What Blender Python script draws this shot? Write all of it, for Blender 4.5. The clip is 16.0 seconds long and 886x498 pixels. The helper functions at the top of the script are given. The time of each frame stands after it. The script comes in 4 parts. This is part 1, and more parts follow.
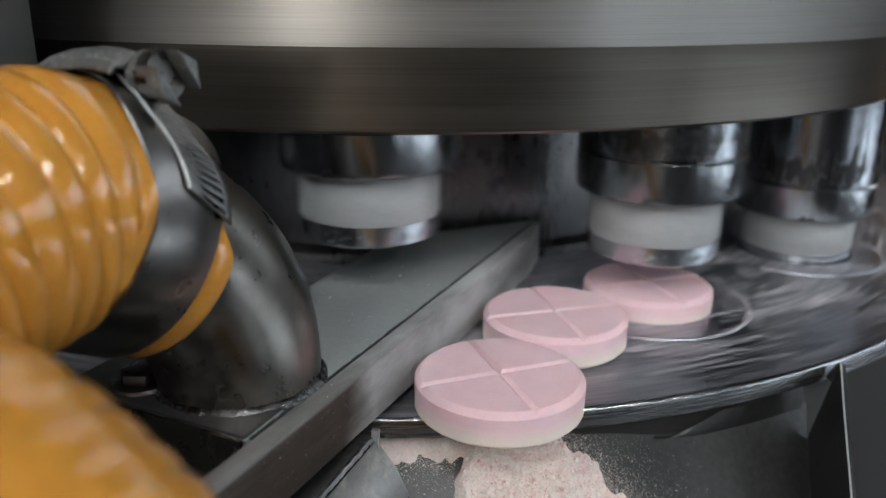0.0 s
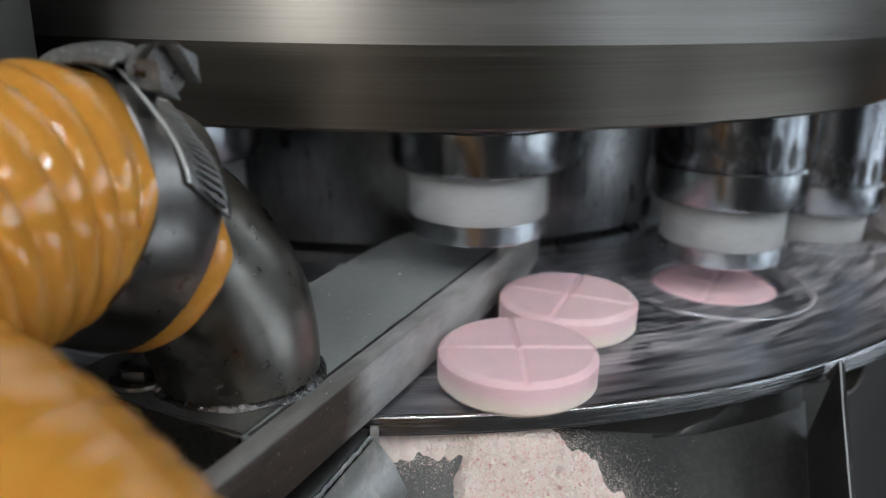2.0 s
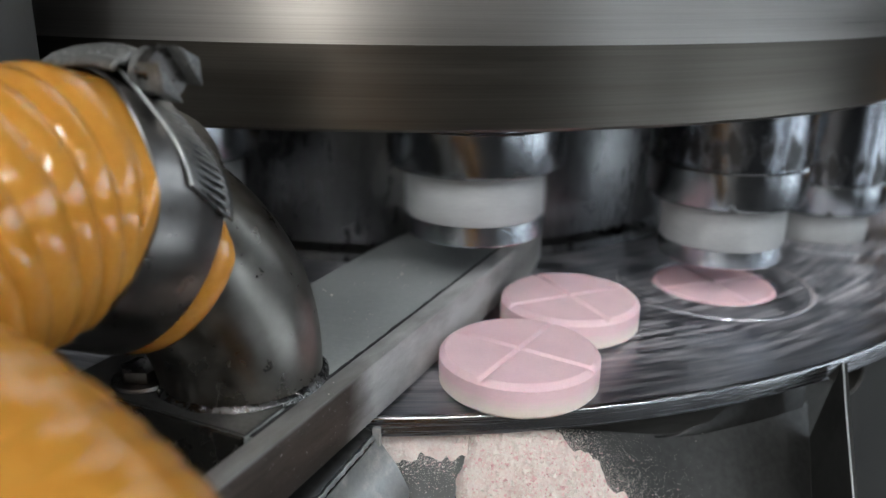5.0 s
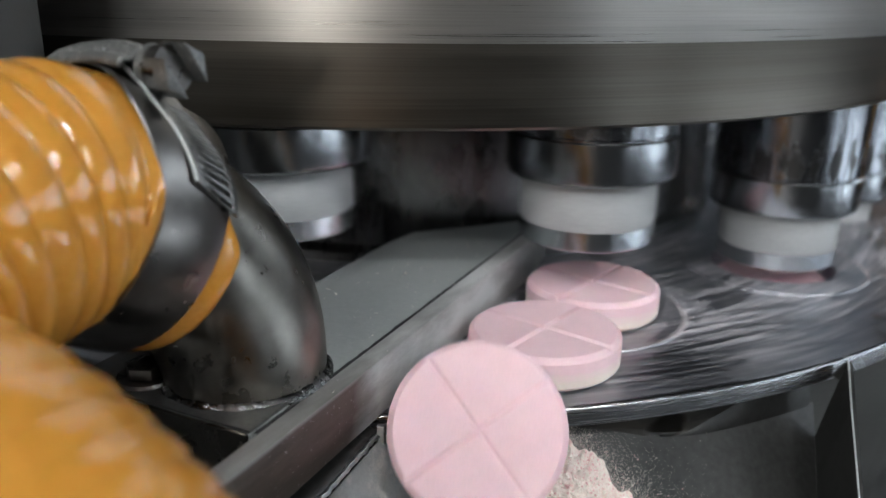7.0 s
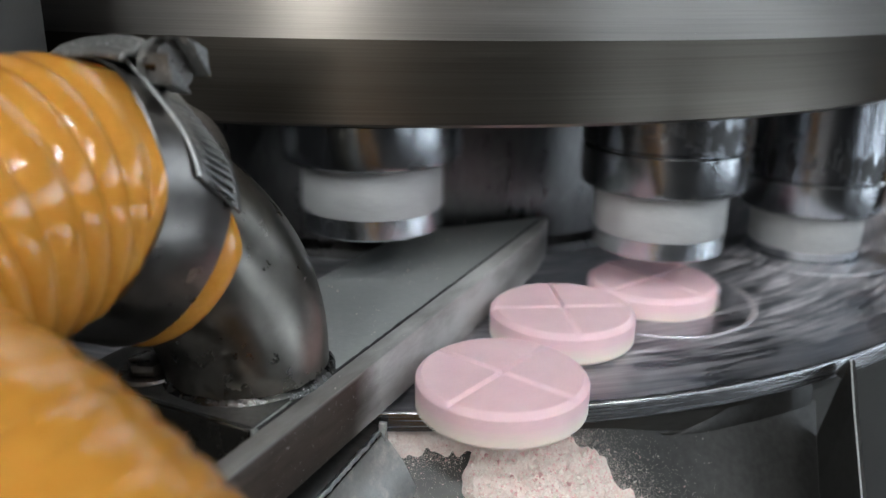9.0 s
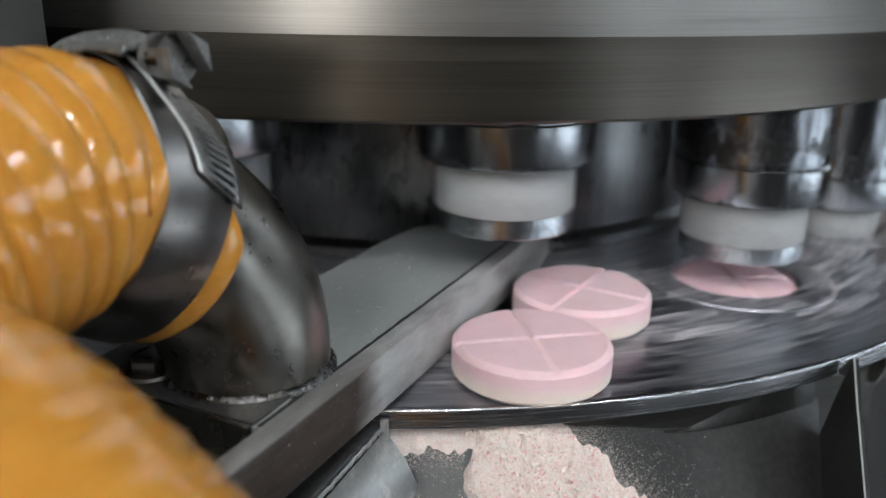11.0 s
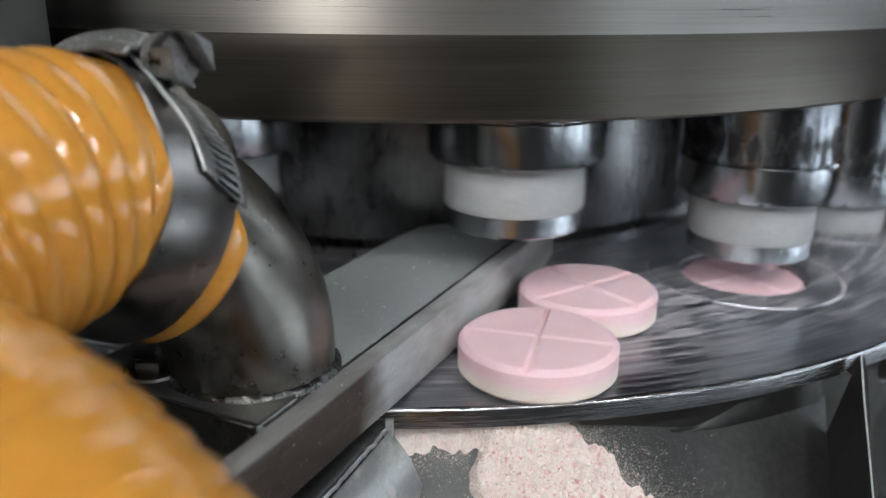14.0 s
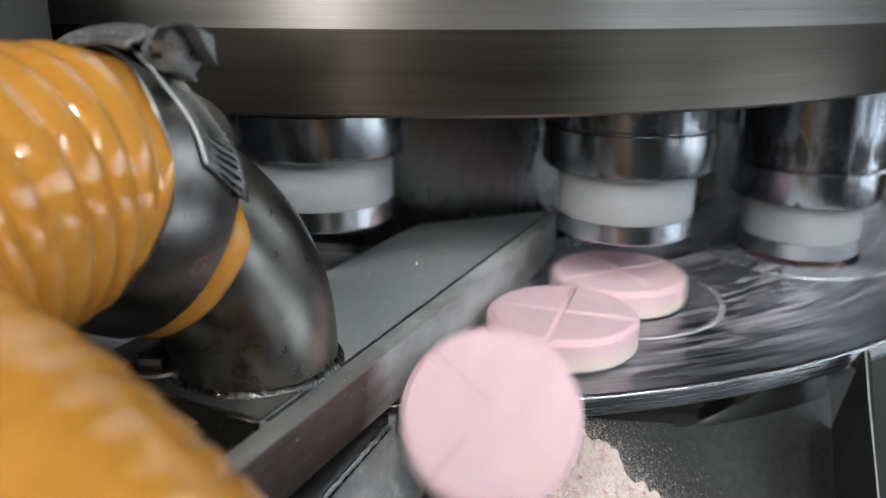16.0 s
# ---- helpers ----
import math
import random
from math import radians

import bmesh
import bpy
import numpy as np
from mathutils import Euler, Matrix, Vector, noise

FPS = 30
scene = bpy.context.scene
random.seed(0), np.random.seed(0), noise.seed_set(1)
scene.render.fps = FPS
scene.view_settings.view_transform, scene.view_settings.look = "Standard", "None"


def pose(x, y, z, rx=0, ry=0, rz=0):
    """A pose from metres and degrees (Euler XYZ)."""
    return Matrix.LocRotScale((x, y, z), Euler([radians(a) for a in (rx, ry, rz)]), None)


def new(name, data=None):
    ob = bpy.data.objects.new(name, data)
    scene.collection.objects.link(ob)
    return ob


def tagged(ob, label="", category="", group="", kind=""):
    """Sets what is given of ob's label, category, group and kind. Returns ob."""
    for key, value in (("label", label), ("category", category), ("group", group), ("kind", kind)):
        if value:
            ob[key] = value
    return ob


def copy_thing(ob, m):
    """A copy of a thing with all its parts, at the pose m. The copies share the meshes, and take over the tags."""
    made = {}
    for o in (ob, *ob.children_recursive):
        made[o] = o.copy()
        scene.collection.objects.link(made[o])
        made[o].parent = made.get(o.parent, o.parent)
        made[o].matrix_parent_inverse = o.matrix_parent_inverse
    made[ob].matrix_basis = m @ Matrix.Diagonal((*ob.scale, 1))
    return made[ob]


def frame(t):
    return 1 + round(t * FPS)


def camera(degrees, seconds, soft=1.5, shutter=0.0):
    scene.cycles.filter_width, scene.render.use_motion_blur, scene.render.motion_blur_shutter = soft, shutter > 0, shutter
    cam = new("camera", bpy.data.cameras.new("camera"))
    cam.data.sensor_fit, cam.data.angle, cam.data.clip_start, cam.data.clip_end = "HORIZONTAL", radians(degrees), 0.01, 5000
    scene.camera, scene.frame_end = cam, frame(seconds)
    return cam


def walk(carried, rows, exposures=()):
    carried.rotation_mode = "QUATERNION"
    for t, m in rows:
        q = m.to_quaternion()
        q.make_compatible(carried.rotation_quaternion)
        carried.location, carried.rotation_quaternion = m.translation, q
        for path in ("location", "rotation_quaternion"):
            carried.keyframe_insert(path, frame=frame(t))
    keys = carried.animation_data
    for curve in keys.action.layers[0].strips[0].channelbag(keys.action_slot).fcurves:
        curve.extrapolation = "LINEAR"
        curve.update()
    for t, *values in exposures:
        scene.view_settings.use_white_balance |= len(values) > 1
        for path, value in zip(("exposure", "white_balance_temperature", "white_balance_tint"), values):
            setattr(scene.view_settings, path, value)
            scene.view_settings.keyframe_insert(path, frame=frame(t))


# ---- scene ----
# ---- camera ----
cam = camera(57.48, 16.0, soft=1.3, shutter=0.5)
cam.data.dof.use_dof = True
cam.data.dof.focus_distance = 0.220
cam.data.dof.aperture_fstop = 9.5
PATH = (
    (0.0, 0.0000, 0.0000, 0.1169, -0.00, -18.35, 0.59),
    (0.5, -0.0000, 0.0000, 0.1168, -0.06, -18.29, 0.69),
    (1.0, 0.0004, -0.0000, 0.1171, -0.03, -18.28, 0.65),
    (1.5, 0.0003, -0.0003, 0.1165, -0.06, -18.24, 0.73),
    (2.0, -0.0002, -0.0001, 0.1157, -0.08, -18.24, 0.84),
    (2.5, -0.0001, -0.0001, 0.1159, -0.08, -18.29, 0.85),
    (3.0, -0.0002, 0.0001, 0.1162, -0.19, -18.38, 0.82),
    (3.5, -0.0002, -0.0000, 0.1170, -0.17, -18.44, 0.92),
    (4.0, 0.0002, 0.0003, 0.1172, -0.04, -18.45, 0.87),
    (6.5, -0.0006, -0.0001, 0.1152, 0.24, -18.28, 0.64),
    (7.0, -0.0004, -0.0002, 0.1151, 0.35, -18.19, 0.65),
    (7.5, -0.0007, -0.0001, 0.1150, 0.34, -18.28, 0.70),
    (8.0, -0.0011, 0.0001, 0.1146, 0.41, -18.28, 0.83),
    (8.5, -0.0006, -0.0001, 0.1148, 0.47, -18.26, 0.81),
    (9.0, -0.0007, -0.0003, 0.1142, 0.44, -18.19, 0.76),
    (9.5, -0.0009, -0.0004, 0.1140, 0.40, -18.17, 0.87),
    (10.0, -0.0010, -0.0001, 0.1137, 0.46, -18.19, 0.92),
    (12.5, -0.0012, 0.0007, 0.1133, 0.59, -18.41, 0.60),
    (13.5, -0.0013, 0.0008, 0.1130, 0.75, -18.31, 0.55),
    (14.0, -0.0012, 0.0009, 0.1128, 0.79, -18.24, 0.48),
    (14.5, -0.0008, 0.0010, 0.1128, 0.94, -18.25, 0.36),
    (15.0, -0.0006, 0.0008, 0.1125, 1.00, -18.25, 0.27),
    (15.5, -0.0011, 0.0009, 0.1120, 1.02, -18.31, 0.24),
    (16.0, -0.0014, 0.0011, 0.1115, 0.94, -18.29, 0.30),
)


def hand_pose(x, y, z, yaw, pitch, lean):
    """Camera pose from place, yaw, pitch and lean in degrees."""
    return Matrix.Translation((x, y, z)) @ pose(0, 0, 0, 0, 0, yaw) @ pose(0, 0, 0, 90 + pitch) @ pose(0, 0, 0, 0, 0, lean)


walk(cam, [(r[0], hand_pose(*r[1:])) for r in PATH], ((0.0, -0.93), (4.0, -0.84), (6.5, -0.71), (9.0, -0.69), (12.5, -0.65), (16.0, -0.55)))

# ---- world and exposure ----
world = bpy.data.worlds.new("hall_light")
scene.world = world
world.use_nodes = True
world.node_tree.nodes["Background"].inputs[0].default_value = (0.55, 0.62, 0.7, 1)
world.node_tree.nodes["Background"].inputs[1].default_value = 0.0

# ---- plan in metres: table top is z = 0 ----
CX, CY = -0.0238, 0.5102          # turret axis
R_PITCH, R_RIM, R_RING = 0.2407, 0.3100, 0.2726
R_CORE = 0.178
Z_RING, Z_STEP = 0.0733, 0.0990
STATIONS = 14
STEP = 2 * math.pi / STATIONS
OMEGA = 0.5963                    # rad/s, clockwise seen from the front
PHASE = -0.004
R_TAB, H_TAB = 0.0244, 0.0107
TAU = 2 * math.pi


# ---- materials ----
def nodes_of(name):
    m = bpy.data.materials.new(name)
    m.use_nodes = True
    t = m.node_tree
    return m, t, t.nodes["Principled BSDF"]


def link(t, a, b):
    t.links.new(a, b)


def node(t, kind, **values):
    n = t.nodes.new(kind)
    for k, v in values.items():
        n.inputs[k].default_value = v
    return n


def ramp(t, fac, stops):
    r = t.nodes.new("ShaderNodeValToRGB")
    els = r.color_ramp.elements
    while len(els) < len(stops):
        els.new(0.5)
    for e, (p, c) in zip(els, stops):
        e.position = p
        e.color = (*c, 1) if len(c) == 3 else c
    link(t, fac, r.inputs[0])
    return r.outputs[0]


def surface(name, dark, light, rough=(0.4, 0.6), metal=0.0, scale=(40, 40, 40), fine=(600, 600, 600), bump=0.1, bump_size=0.0005,
            dust=None, dust_level=0.6, dust_scale=55.0, coat=0.0, sub=0.0):
    """Coarse tone variation, fine grain in bump and gloss, and optional powder in patches."""
    m, t, b = nodes_of(name)
    co = t.nodes.new("ShaderNodeTexCoord").outputs["Object"]
    ma = node(t, "ShaderNodeMapping", Scale=scale)
    link(t, co, ma.inputs["Vector"])
    n1 = node(t, "ShaderNodeTexNoise", Scale=1.0, Detail=5.0, Roughness=0.6)
    link(t, ma.outputs[0], n1.inputs["Vector"])
    mb = node(t, "ShaderNodeMapping", Scale=fine)
    link(t, co, mb.inputs["Vector"])
    n2 = node(t, "ShaderNodeTexNoise", Scale=1.0, Detail=4.0, Roughness=0.65)
    link(t, mb.outputs[0], n2.inputs["Vector"])
    mix = t.nodes.new("ShaderNodeMath")
    mix.operation = "ADD"
    half = t.nodes.new("ShaderNodeMath")
    half.operation = "MULTIPLY"
    half.inputs[1].default_value = 0.5
    link(t, n1.outputs[0], mix.inputs[0])
    link(t, n2.outputs[0], mix.inputs[1])
    link(t, mix.outputs[0], half.inputs[0])
    colour = ramp(t, half.outputs[0], ((0.36, dark), (0.64, light)))
    ro = ramp(t, half.outputs[0], ((0.35, (rough[0],) * 3), (0.65, (rough[1],) * 3)))
    me = None
    if dust:
        n3 = node(t, "ShaderNodeTexNoise", Scale=dust_scale, Detail=8.0, Roughness=0.7)
        link(t, co, n3.inputs["Vector"])
        fac = ramp(t, n3.outputs[0], ((dust_level - 0.06, (0, 0, 0)), (dust_level + 0.12, (0.85,) * 3)))
        mc = t.nodes.new("ShaderNodeMix")
        mc.data_type = "RGBA"
        link(t, fac, mc.inputs[0])
        link(t, colour, mc.inputs[6])
        mc.inputs[7].default_value = (*dust, 1)
        colour = mc.outputs[2]
        mr = t.nodes.new("ShaderNodeMix")
        mr.data_type = "RGBA"
        link(t, fac, mr.inputs[0])
        link(t, ro, mr.inputs[6])
        mr.inputs[7].default_value = (0.8, 0.8, 0.8, 1)
        ro = mr.outputs[2]
        mm = t.nodes.new("ShaderNodeMath")
        mm.operation = "MULTIPLY_ADD"
        link(t, fac, mm.inputs[0])
        mm.inputs[1].default_value = -metal
        mm.inputs[2].default_value = metal
        me = mm.outputs[0]
    link(t, colour, b.inputs["Base Color"])
    link(t, ro, b.inputs["Roughness"])
    b.inputs["Metallic"].default_value = metal
    if me:
        link(t, me, b.inputs["Metallic"])
    b.inputs["Coat Weight"].default_value = coat
    b.inputs["Coat Roughness"].default_value = 0.08
    if sub:
        b.inputs["Subsurface Weight"].default_value = sub
        b.inputs["Subsurface Scale"].default_value = 0.003
    bp = node(t, "ShaderNodeBump", Strength=bump, Distance=bump_size)
    link(t, n2.outputs[0], bp.inputs["Height"])
    link(t, bp.outputs[0], b.inputs["Normal"])
    return m


def table_steel(name, bare, powder, cover, shift=0.0):
    """Worn steel with powder smeared round the turret axis."""
    m, t, b = nodes_of(name)
    co = t.nodes.new("ShaderNodeTexCoord").outputs["Object"]
    sx = t.nodes.new("ShaderNodeSeparateXYZ")
    link(t, co, sx.inputs[0])

    rad = calc(t, "SQRT", calc(t, "ADD", calc(t, "POWER", calc(t, "ADD", sx.outputs[0], shift), 2.0), calc(t, "POWER", sx.outputs[1], 2.0)))
    ang = calc(t, "ARCTAN2", sx.outputs[1], calc(t, "ADD", sx.outputs[0], shift))
    cv = t.nodes.new("ShaderNodeCombineXYZ")
    link(t, calc(t, "MULTIPLY", rad, 430.0), cv.inputs[0])
    link(t, calc(t, "MULTIPLY", ang, 8.0), cv.inputs[1])
    streak = node(t, "ShaderNodeTexNoise", Scale=1.0, Detail=6.0, Roughness=0.6, Distortion=0.35)
    link(t, cv.outputs[0], streak.inputs["Vector"])
    cv2 = t.nodes.new("ShaderNodeCombineXYZ")
    link(t, calc(t, "MULTIPLY", rad, 1500.0), cv2.inputs[0])
    link(t, calc(t, "MULTIPLY", ang, 14.0), cv2.inputs[1])
    fine = node(t, "ShaderNodeTexNoise", Scale=1.0, Detail=5.0, Roughness=0.7)
    link(t, cv2.outputs[0], fine.inputs["Vector"])
    patch = node(t, "ShaderNodeTexNoise", Scale=22.0, Detail=6.0, Roughness=0.6)
    link(t, co, patch.inputs["Vector"])
    s = calc(t, "ADD", calc(t, "MULTIPLY", streak.outputs[0], 0.72), calc(t, "MULTIPLY", patch.outputs[0], 0.28))
    fac = ramp(t, s, ((cover, (0, 0, 0)), (cover + 0.17, (0.8,) * 3)))
    near = ramp(t, calc(t, "MULTIPLY", calc(t, "SUBTRACT", rad, 0.27), 25.0), ((0.2, (1, 1, 1)), (0.9, (0.25,) * 3)))
    fac = calc(t, "MULTIPLY", fac, near)
    tone = ramp(t, fine.outputs[0], ((0.3, bare), (0.7, tuple(min(1, v * 1.5) for v in bare))))
    mc = t.nodes.new("ShaderNodeMix")
    mc.data_type = "RGBA"
    link(t, fac, mc.inputs[0])
    link(t, tone, mc.inputs[6])
    mc.inputs[7].default_value = (*powder, 1)
    link(t, mc.outputs[2], b.inputs["Base Color"])
    link(t, calc(t, "SUBTRACT", 1.0, fac), b.inputs["Metallic"])
    link(t, calc(t, "ADD", calc(t, "MULTIPLY", fine.outputs[0], 0.2), calc(t, "ADD", calc(t, "MULTIPLY", fac, 0.40), 0.22)), b.inputs["Roughness"])
    bp = node(t, "ShaderNodeBump", Strength=0.04, Distance=0.0003)
    link(t, fine.outputs[0], bp.inputs["Height"])
    link(t, bp.outputs[0], b.inputs["Normal"])
    return m


def calc(t, op, a, c=None, e=None):
    """A math node over sockets or numbers."""
    n = t.nodes.new("ShaderNodeMath")
    n.operation = op
    for i, v in enumerate((a, c, e)):
        if v is None:
            continue
        if isinstance(v, (int, float)):
            n.inputs[i].default_value = v
        else:
            link(t, v, n.inputs[i])
    return n.outputs[0]


def blended(t, fac, a, c):
    """Mix two colours; each is a socket or a triple."""
    n = t.nodes.new("ShaderNodeMix")
    n.data_type = "RGBA"
    link(t, fac, n.inputs[0])
    for i, v in ((6, a), (7, c)):
        if isinstance(v, tuple):
            n.inputs[i].default_value = (*v, 1)
        else:
            link(t, v, n.inputs[i])
    return n.outputs[2]


def object_noise(t, scale, detail=5.0, rough=0.6):
    co = t.nodes.new("ShaderNodeTexCoord").outputs["Object"]
    ma = node(t, "ShaderNodeMapping", Scale=scale)
    link(t, co, ma.inputs["Vector"])
    n = node(t, "ShaderNodeTexNoise", Scale=1.0, Detail=detail, Roughness=rough)
    link(t, ma.outputs[0], n.inputs["Vector"])
    return n.outputs[0]


def object_axis(t, axis):
    sx = t.nodes.new("ShaderNodeSeparateXYZ")
    link(t, t.nodes.new("ShaderNodeTexCoord").outputs["Object"], sx.inputs[0])
    return sx.outputs[axis]


def pressed_powder(name, lower, upper, z0, z1):
    """Two pressed powders whose grains mingle where the layers meet."""
    m, t, b = nodes_of(name)
    grain = object_noise(t, (1500, 1500, 1500), 3.0)
    cloud = object_noise(t, (110, 110, 110), 4.0)
    z = calc(t, "MULTIPLY", calc(t, "SUBTRACT", object_axis(t, 2), z0), 1.0 / (z1 - z0))
    z = calc(t, "ADD", z, calc(t, "ADD", calc(t, "MULTIPLY_ADD", grain, 0.9, -0.45), calc(t, "MULTIPLY_ADD", cloud, 0.9, -0.45)))
    fac = ramp(t, z, ((0.0, (0, 0, 0)), (1.0, (1, 1, 1))))
    col = blended(t, fac, lower, upper)
    tone = ramp(t, calc(t, "ADD", calc(t, "MULTIPLY", grain, 0.5), calc(t, "MULTIPLY", cloud, 0.5)), ((0.35, (0.90, 0.885, 0.89)), (0.65, (1, 1, 1))))
    mu = t.nodes.new("ShaderNodeMix")
    mu.data_type = "RGBA"
    mu.blend_type = "MULTIPLY"
    mu.inputs[0].default_value = 1.0
    link(t, col, mu.inputs[6])
    link(t, tone, mu.inputs[7])
    link(t, mu.outputs[2], b.inputs["Base Color"])
    b.inputs["Roughness"].default_value = 0.85
    b.inputs["Subsurface Weight"].default_value = 0.1
    b.inputs["Subsurface Scale"].default_value = 0.003
    bp = node(t, "ShaderNodeBump", Strength=0.3, Distance=0.0003)
    link(t, grain, bp.inputs["Height"])
    link(t, bp.outputs[0], b.inputs["Normal"])
    return m


def oily_steel(name, dark, light, z0, z1, level):
    """Polished steel with dark oil runs in a band of heights."""
    m, t, b = nodes_of(name)
    runs = object_noise(t, (230, 230, 40), 5.0, 0.65)
    fine = object_noise(t, (900, 900, 120), 4.0)
    tone = ramp(t, fine, ((0.3, dark), (0.7, light)))
    mid, half = (z0 + z1) / 2, (z1 - z0) / 2
    near = calc(t, "SUBTRACT", 1.0, calc(t, "ABSOLUTE", calc(t, "MULTIPLY", calc(t, "SUBTRACT", object_axis(t, 2), mid), 1.0 / half)))
    fac = ramp(t, calc(t, "ADD", runs, calc(t, "MULTIPLY", near, 0.16)), ((level, (0, 0, 0)), (level + 0.07, (0.85,) * 3)))
    link(t, blended(t, fac, tone, (0.035, 0.033, 0.03)), b.inputs["Base Color"])
    link(t, calc(t, "MULTIPLY_ADD", fac, 0.22, calc(t, "MULTIPLY_ADD", fine, 0.16, 0.14)), b.inputs["Roughness"])
    b.inputs["Metallic"].default_value = 1.0
    bp = node(t, "ShaderNodeBump", Strength=0.04, Distance=0.0002)
    link(t, fine, bp.inputs["Height"])
    link(t, bp.outputs[0], b.inputs["Normal"])
    return m


def rubbed_steel(name, bare, coat_colour, y0, y1):
    """Steel bar that the tablets have coated with powder along their way; specks elsewhere."""
    m, t, b = nodes_of(name)
    cloud = object_noise(t, (70, 22, 70), 6.0, 0.6)
    speck = object_noise(t, (900, 900, 900), 3.0, 0.6)
    fine = object_noise(t, (500, 90, 500), 4.0)
    y = calc(t, "MULTIPLY", calc(t, "SUBTRACT", object_axis(t, 1), y0), 1.0 / (y1 - y0))
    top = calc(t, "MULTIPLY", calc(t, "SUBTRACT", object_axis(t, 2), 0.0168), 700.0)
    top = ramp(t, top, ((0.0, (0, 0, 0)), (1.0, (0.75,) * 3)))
    film = ramp(t, calc(t, "ADD", y, calc(t, "MULTIPLY_ADD", cloud, 0.9, -0.45)), ((0.1, (0, 0, 0)), (0.9, (0.85,) * 3)))
    dots = ramp(t, speck, ((0.66, (0, 0, 0)), (0.73, (0.6,) * 3)))
    worn = ramp(t, cloud, ((0.35, (0.5,) * 3), (0.62, (1, 1, 1))))
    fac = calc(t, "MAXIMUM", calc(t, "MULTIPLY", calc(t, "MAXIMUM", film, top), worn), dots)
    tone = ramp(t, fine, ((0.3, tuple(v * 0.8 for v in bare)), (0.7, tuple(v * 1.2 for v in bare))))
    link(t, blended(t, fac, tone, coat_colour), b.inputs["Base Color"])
    link(t, calc(t, "SUBTRACT", 0.92, calc(t, "MULTIPLY", fac, 0.9)), b.inputs["Metallic"])
    link(t, calc(t, "MULTIPLY_ADD", fac, 0.35, calc(t, "MULTIPLY_ADD", fine, 0.15, 0.34)), b.inputs["Roughness"])
    bp = node(t, "ShaderNodeBump", Strength=0.12, Distance=0.0003)
    link(t, speck, bp.inputs["Height"])
    link(t, bp.outputs[0], b.inputs["Normal"])
    return m


def glow(name, colour, strength):
    m, t, b = nodes_of(name)
    b.inputs["Base Color"].default_value = (0.8, 0.8, 0.8, 1)
    b.inputs["Emission Color"].default_value = (*colour, 1)
    b.inputs["Emission Strength"].default_value = strength
    return m


# The dark and bright that the two bands mirror are put into their colours.
M_RING = surface("shaded_brushed_ring", (0.118, 0.106, 0.090), (0.162, 0.146, 0.126), (0.28, 0.36), 1.0, (5, 5, 160), (10, 10, 2000), 0.012, 0.0002)
M_RING_TOP = surface("lit_brushed_upper", (0.42, 0.40, 0.37), (0.56, 0.535, 0.50), (0.27, 0.35), 1.0, (5, 5, 120), (14, 14, 2600), 0.015, 0.0002)
M_CORE = surface("powdered_core_steel", (0.11, 0.11, 0.11), (0.18, 0.18, 0.18), (0.24, 0.36), 1.0, (30, 30, 12), (300, 300, 90), 0.05, 0.0003, dust=(0.22, 0.22, 0.22), dust_level=0.70)
M_TABLE = table_steel("die_table_steel", (0.25, 0.26, 0.285), (0.70, 0.67, 0.695), 0.45)
M_DIE = table_steel("die_steel", (0.26, 0.27, 0.295), (0.62, 0.59, 0.61), 0.455, R_PITCH)
M_RIM = surface("polished_rim_steel", (0.34, 0.34, 0.35), (0.48, 0.48, 0.49), (0.20, 0.32), 1.0, (10, 10, 300), (40, 40, 2000), 0.05, 0.0002)
M_PUNCH = oily_steel("polished_punch_steel", (0.19, 0.20, 0.215), (0.30, 0.31, 0.33), 0.037, 0.056, 0.58)
M_COLLAR = oily_steel("dull_collar_steel", (0.23, 0.24, 0.25), (0.33, 0.34, 0.35), 0.020, 0.028, 0.67)
M_TIP = surface("punch_tip_steel", (0.42, 0.44, 0.46), (0.58, 0.60, 0.62), (0.16, 0.28), 1.0, (60, 60, 60), (900, 900, 400), 0.05, 0.0002)
M_SEAL = surface("white_seal_plastic", (0.31, 0.32, 0.32), (0.40, 0.41, 0.41), (0.45, 0.6), 0.0, (60, 60, 120), (900, 900, 900), 0.08, 0.0003)
M_PINK = pressed_powder("pink_tablet_layer", (0.83, 0.72, 0.64), (0.82, 0.570, 0.605), 0.0034, 0.0064)
M_WHITE = pressed_powder("cream_tablet_layer", (0.83, 0.72, 0.64), (0.82, 0.575, 0.61), 0.0026, 0.0060)
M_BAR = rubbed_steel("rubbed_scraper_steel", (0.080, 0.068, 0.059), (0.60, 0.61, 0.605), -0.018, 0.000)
M_PLATE = surface("dull_plate_steel", (0.34, 0.365, 0.36), (0.41, 0.435, 0.43), (0.44, 0.56), 0.45, (14, 14, 14), (420, 420, 420), 0.06, 0.0003, dust=(0.42, 0.435, 0.43), dust_level=0.56, dust_scale=600.0)
M_ELBOW = surface("stained_elbow_steel", (0.135, 0.126, 0.110), (0.215, 0.202, 0.180), (0.24, 0.34), 1.0, (22, 22, 22), (120, 120, 120), 0.03, 0.0003, dust=(0.19, 0.18, 0.165), dust_level=0.62, dust_scale=30.0)
M_WELD = surface("bright_weld_steel", (0.05, 0.048, 0.046), (0.20, 0.195, 0.19), (0.12, 0.40), 1.0, (130, 130, 130), (420, 420, 420), 0.8, 0.0008)
M_BAND = surface("clamp_band_steel", (0.135, 0.126, 0.116), (0.205, 0.194, 0.182), (0.24, 0.34), 1.0, (24, 24, 24), (110, 110, 110), 0.03, 0.0003)
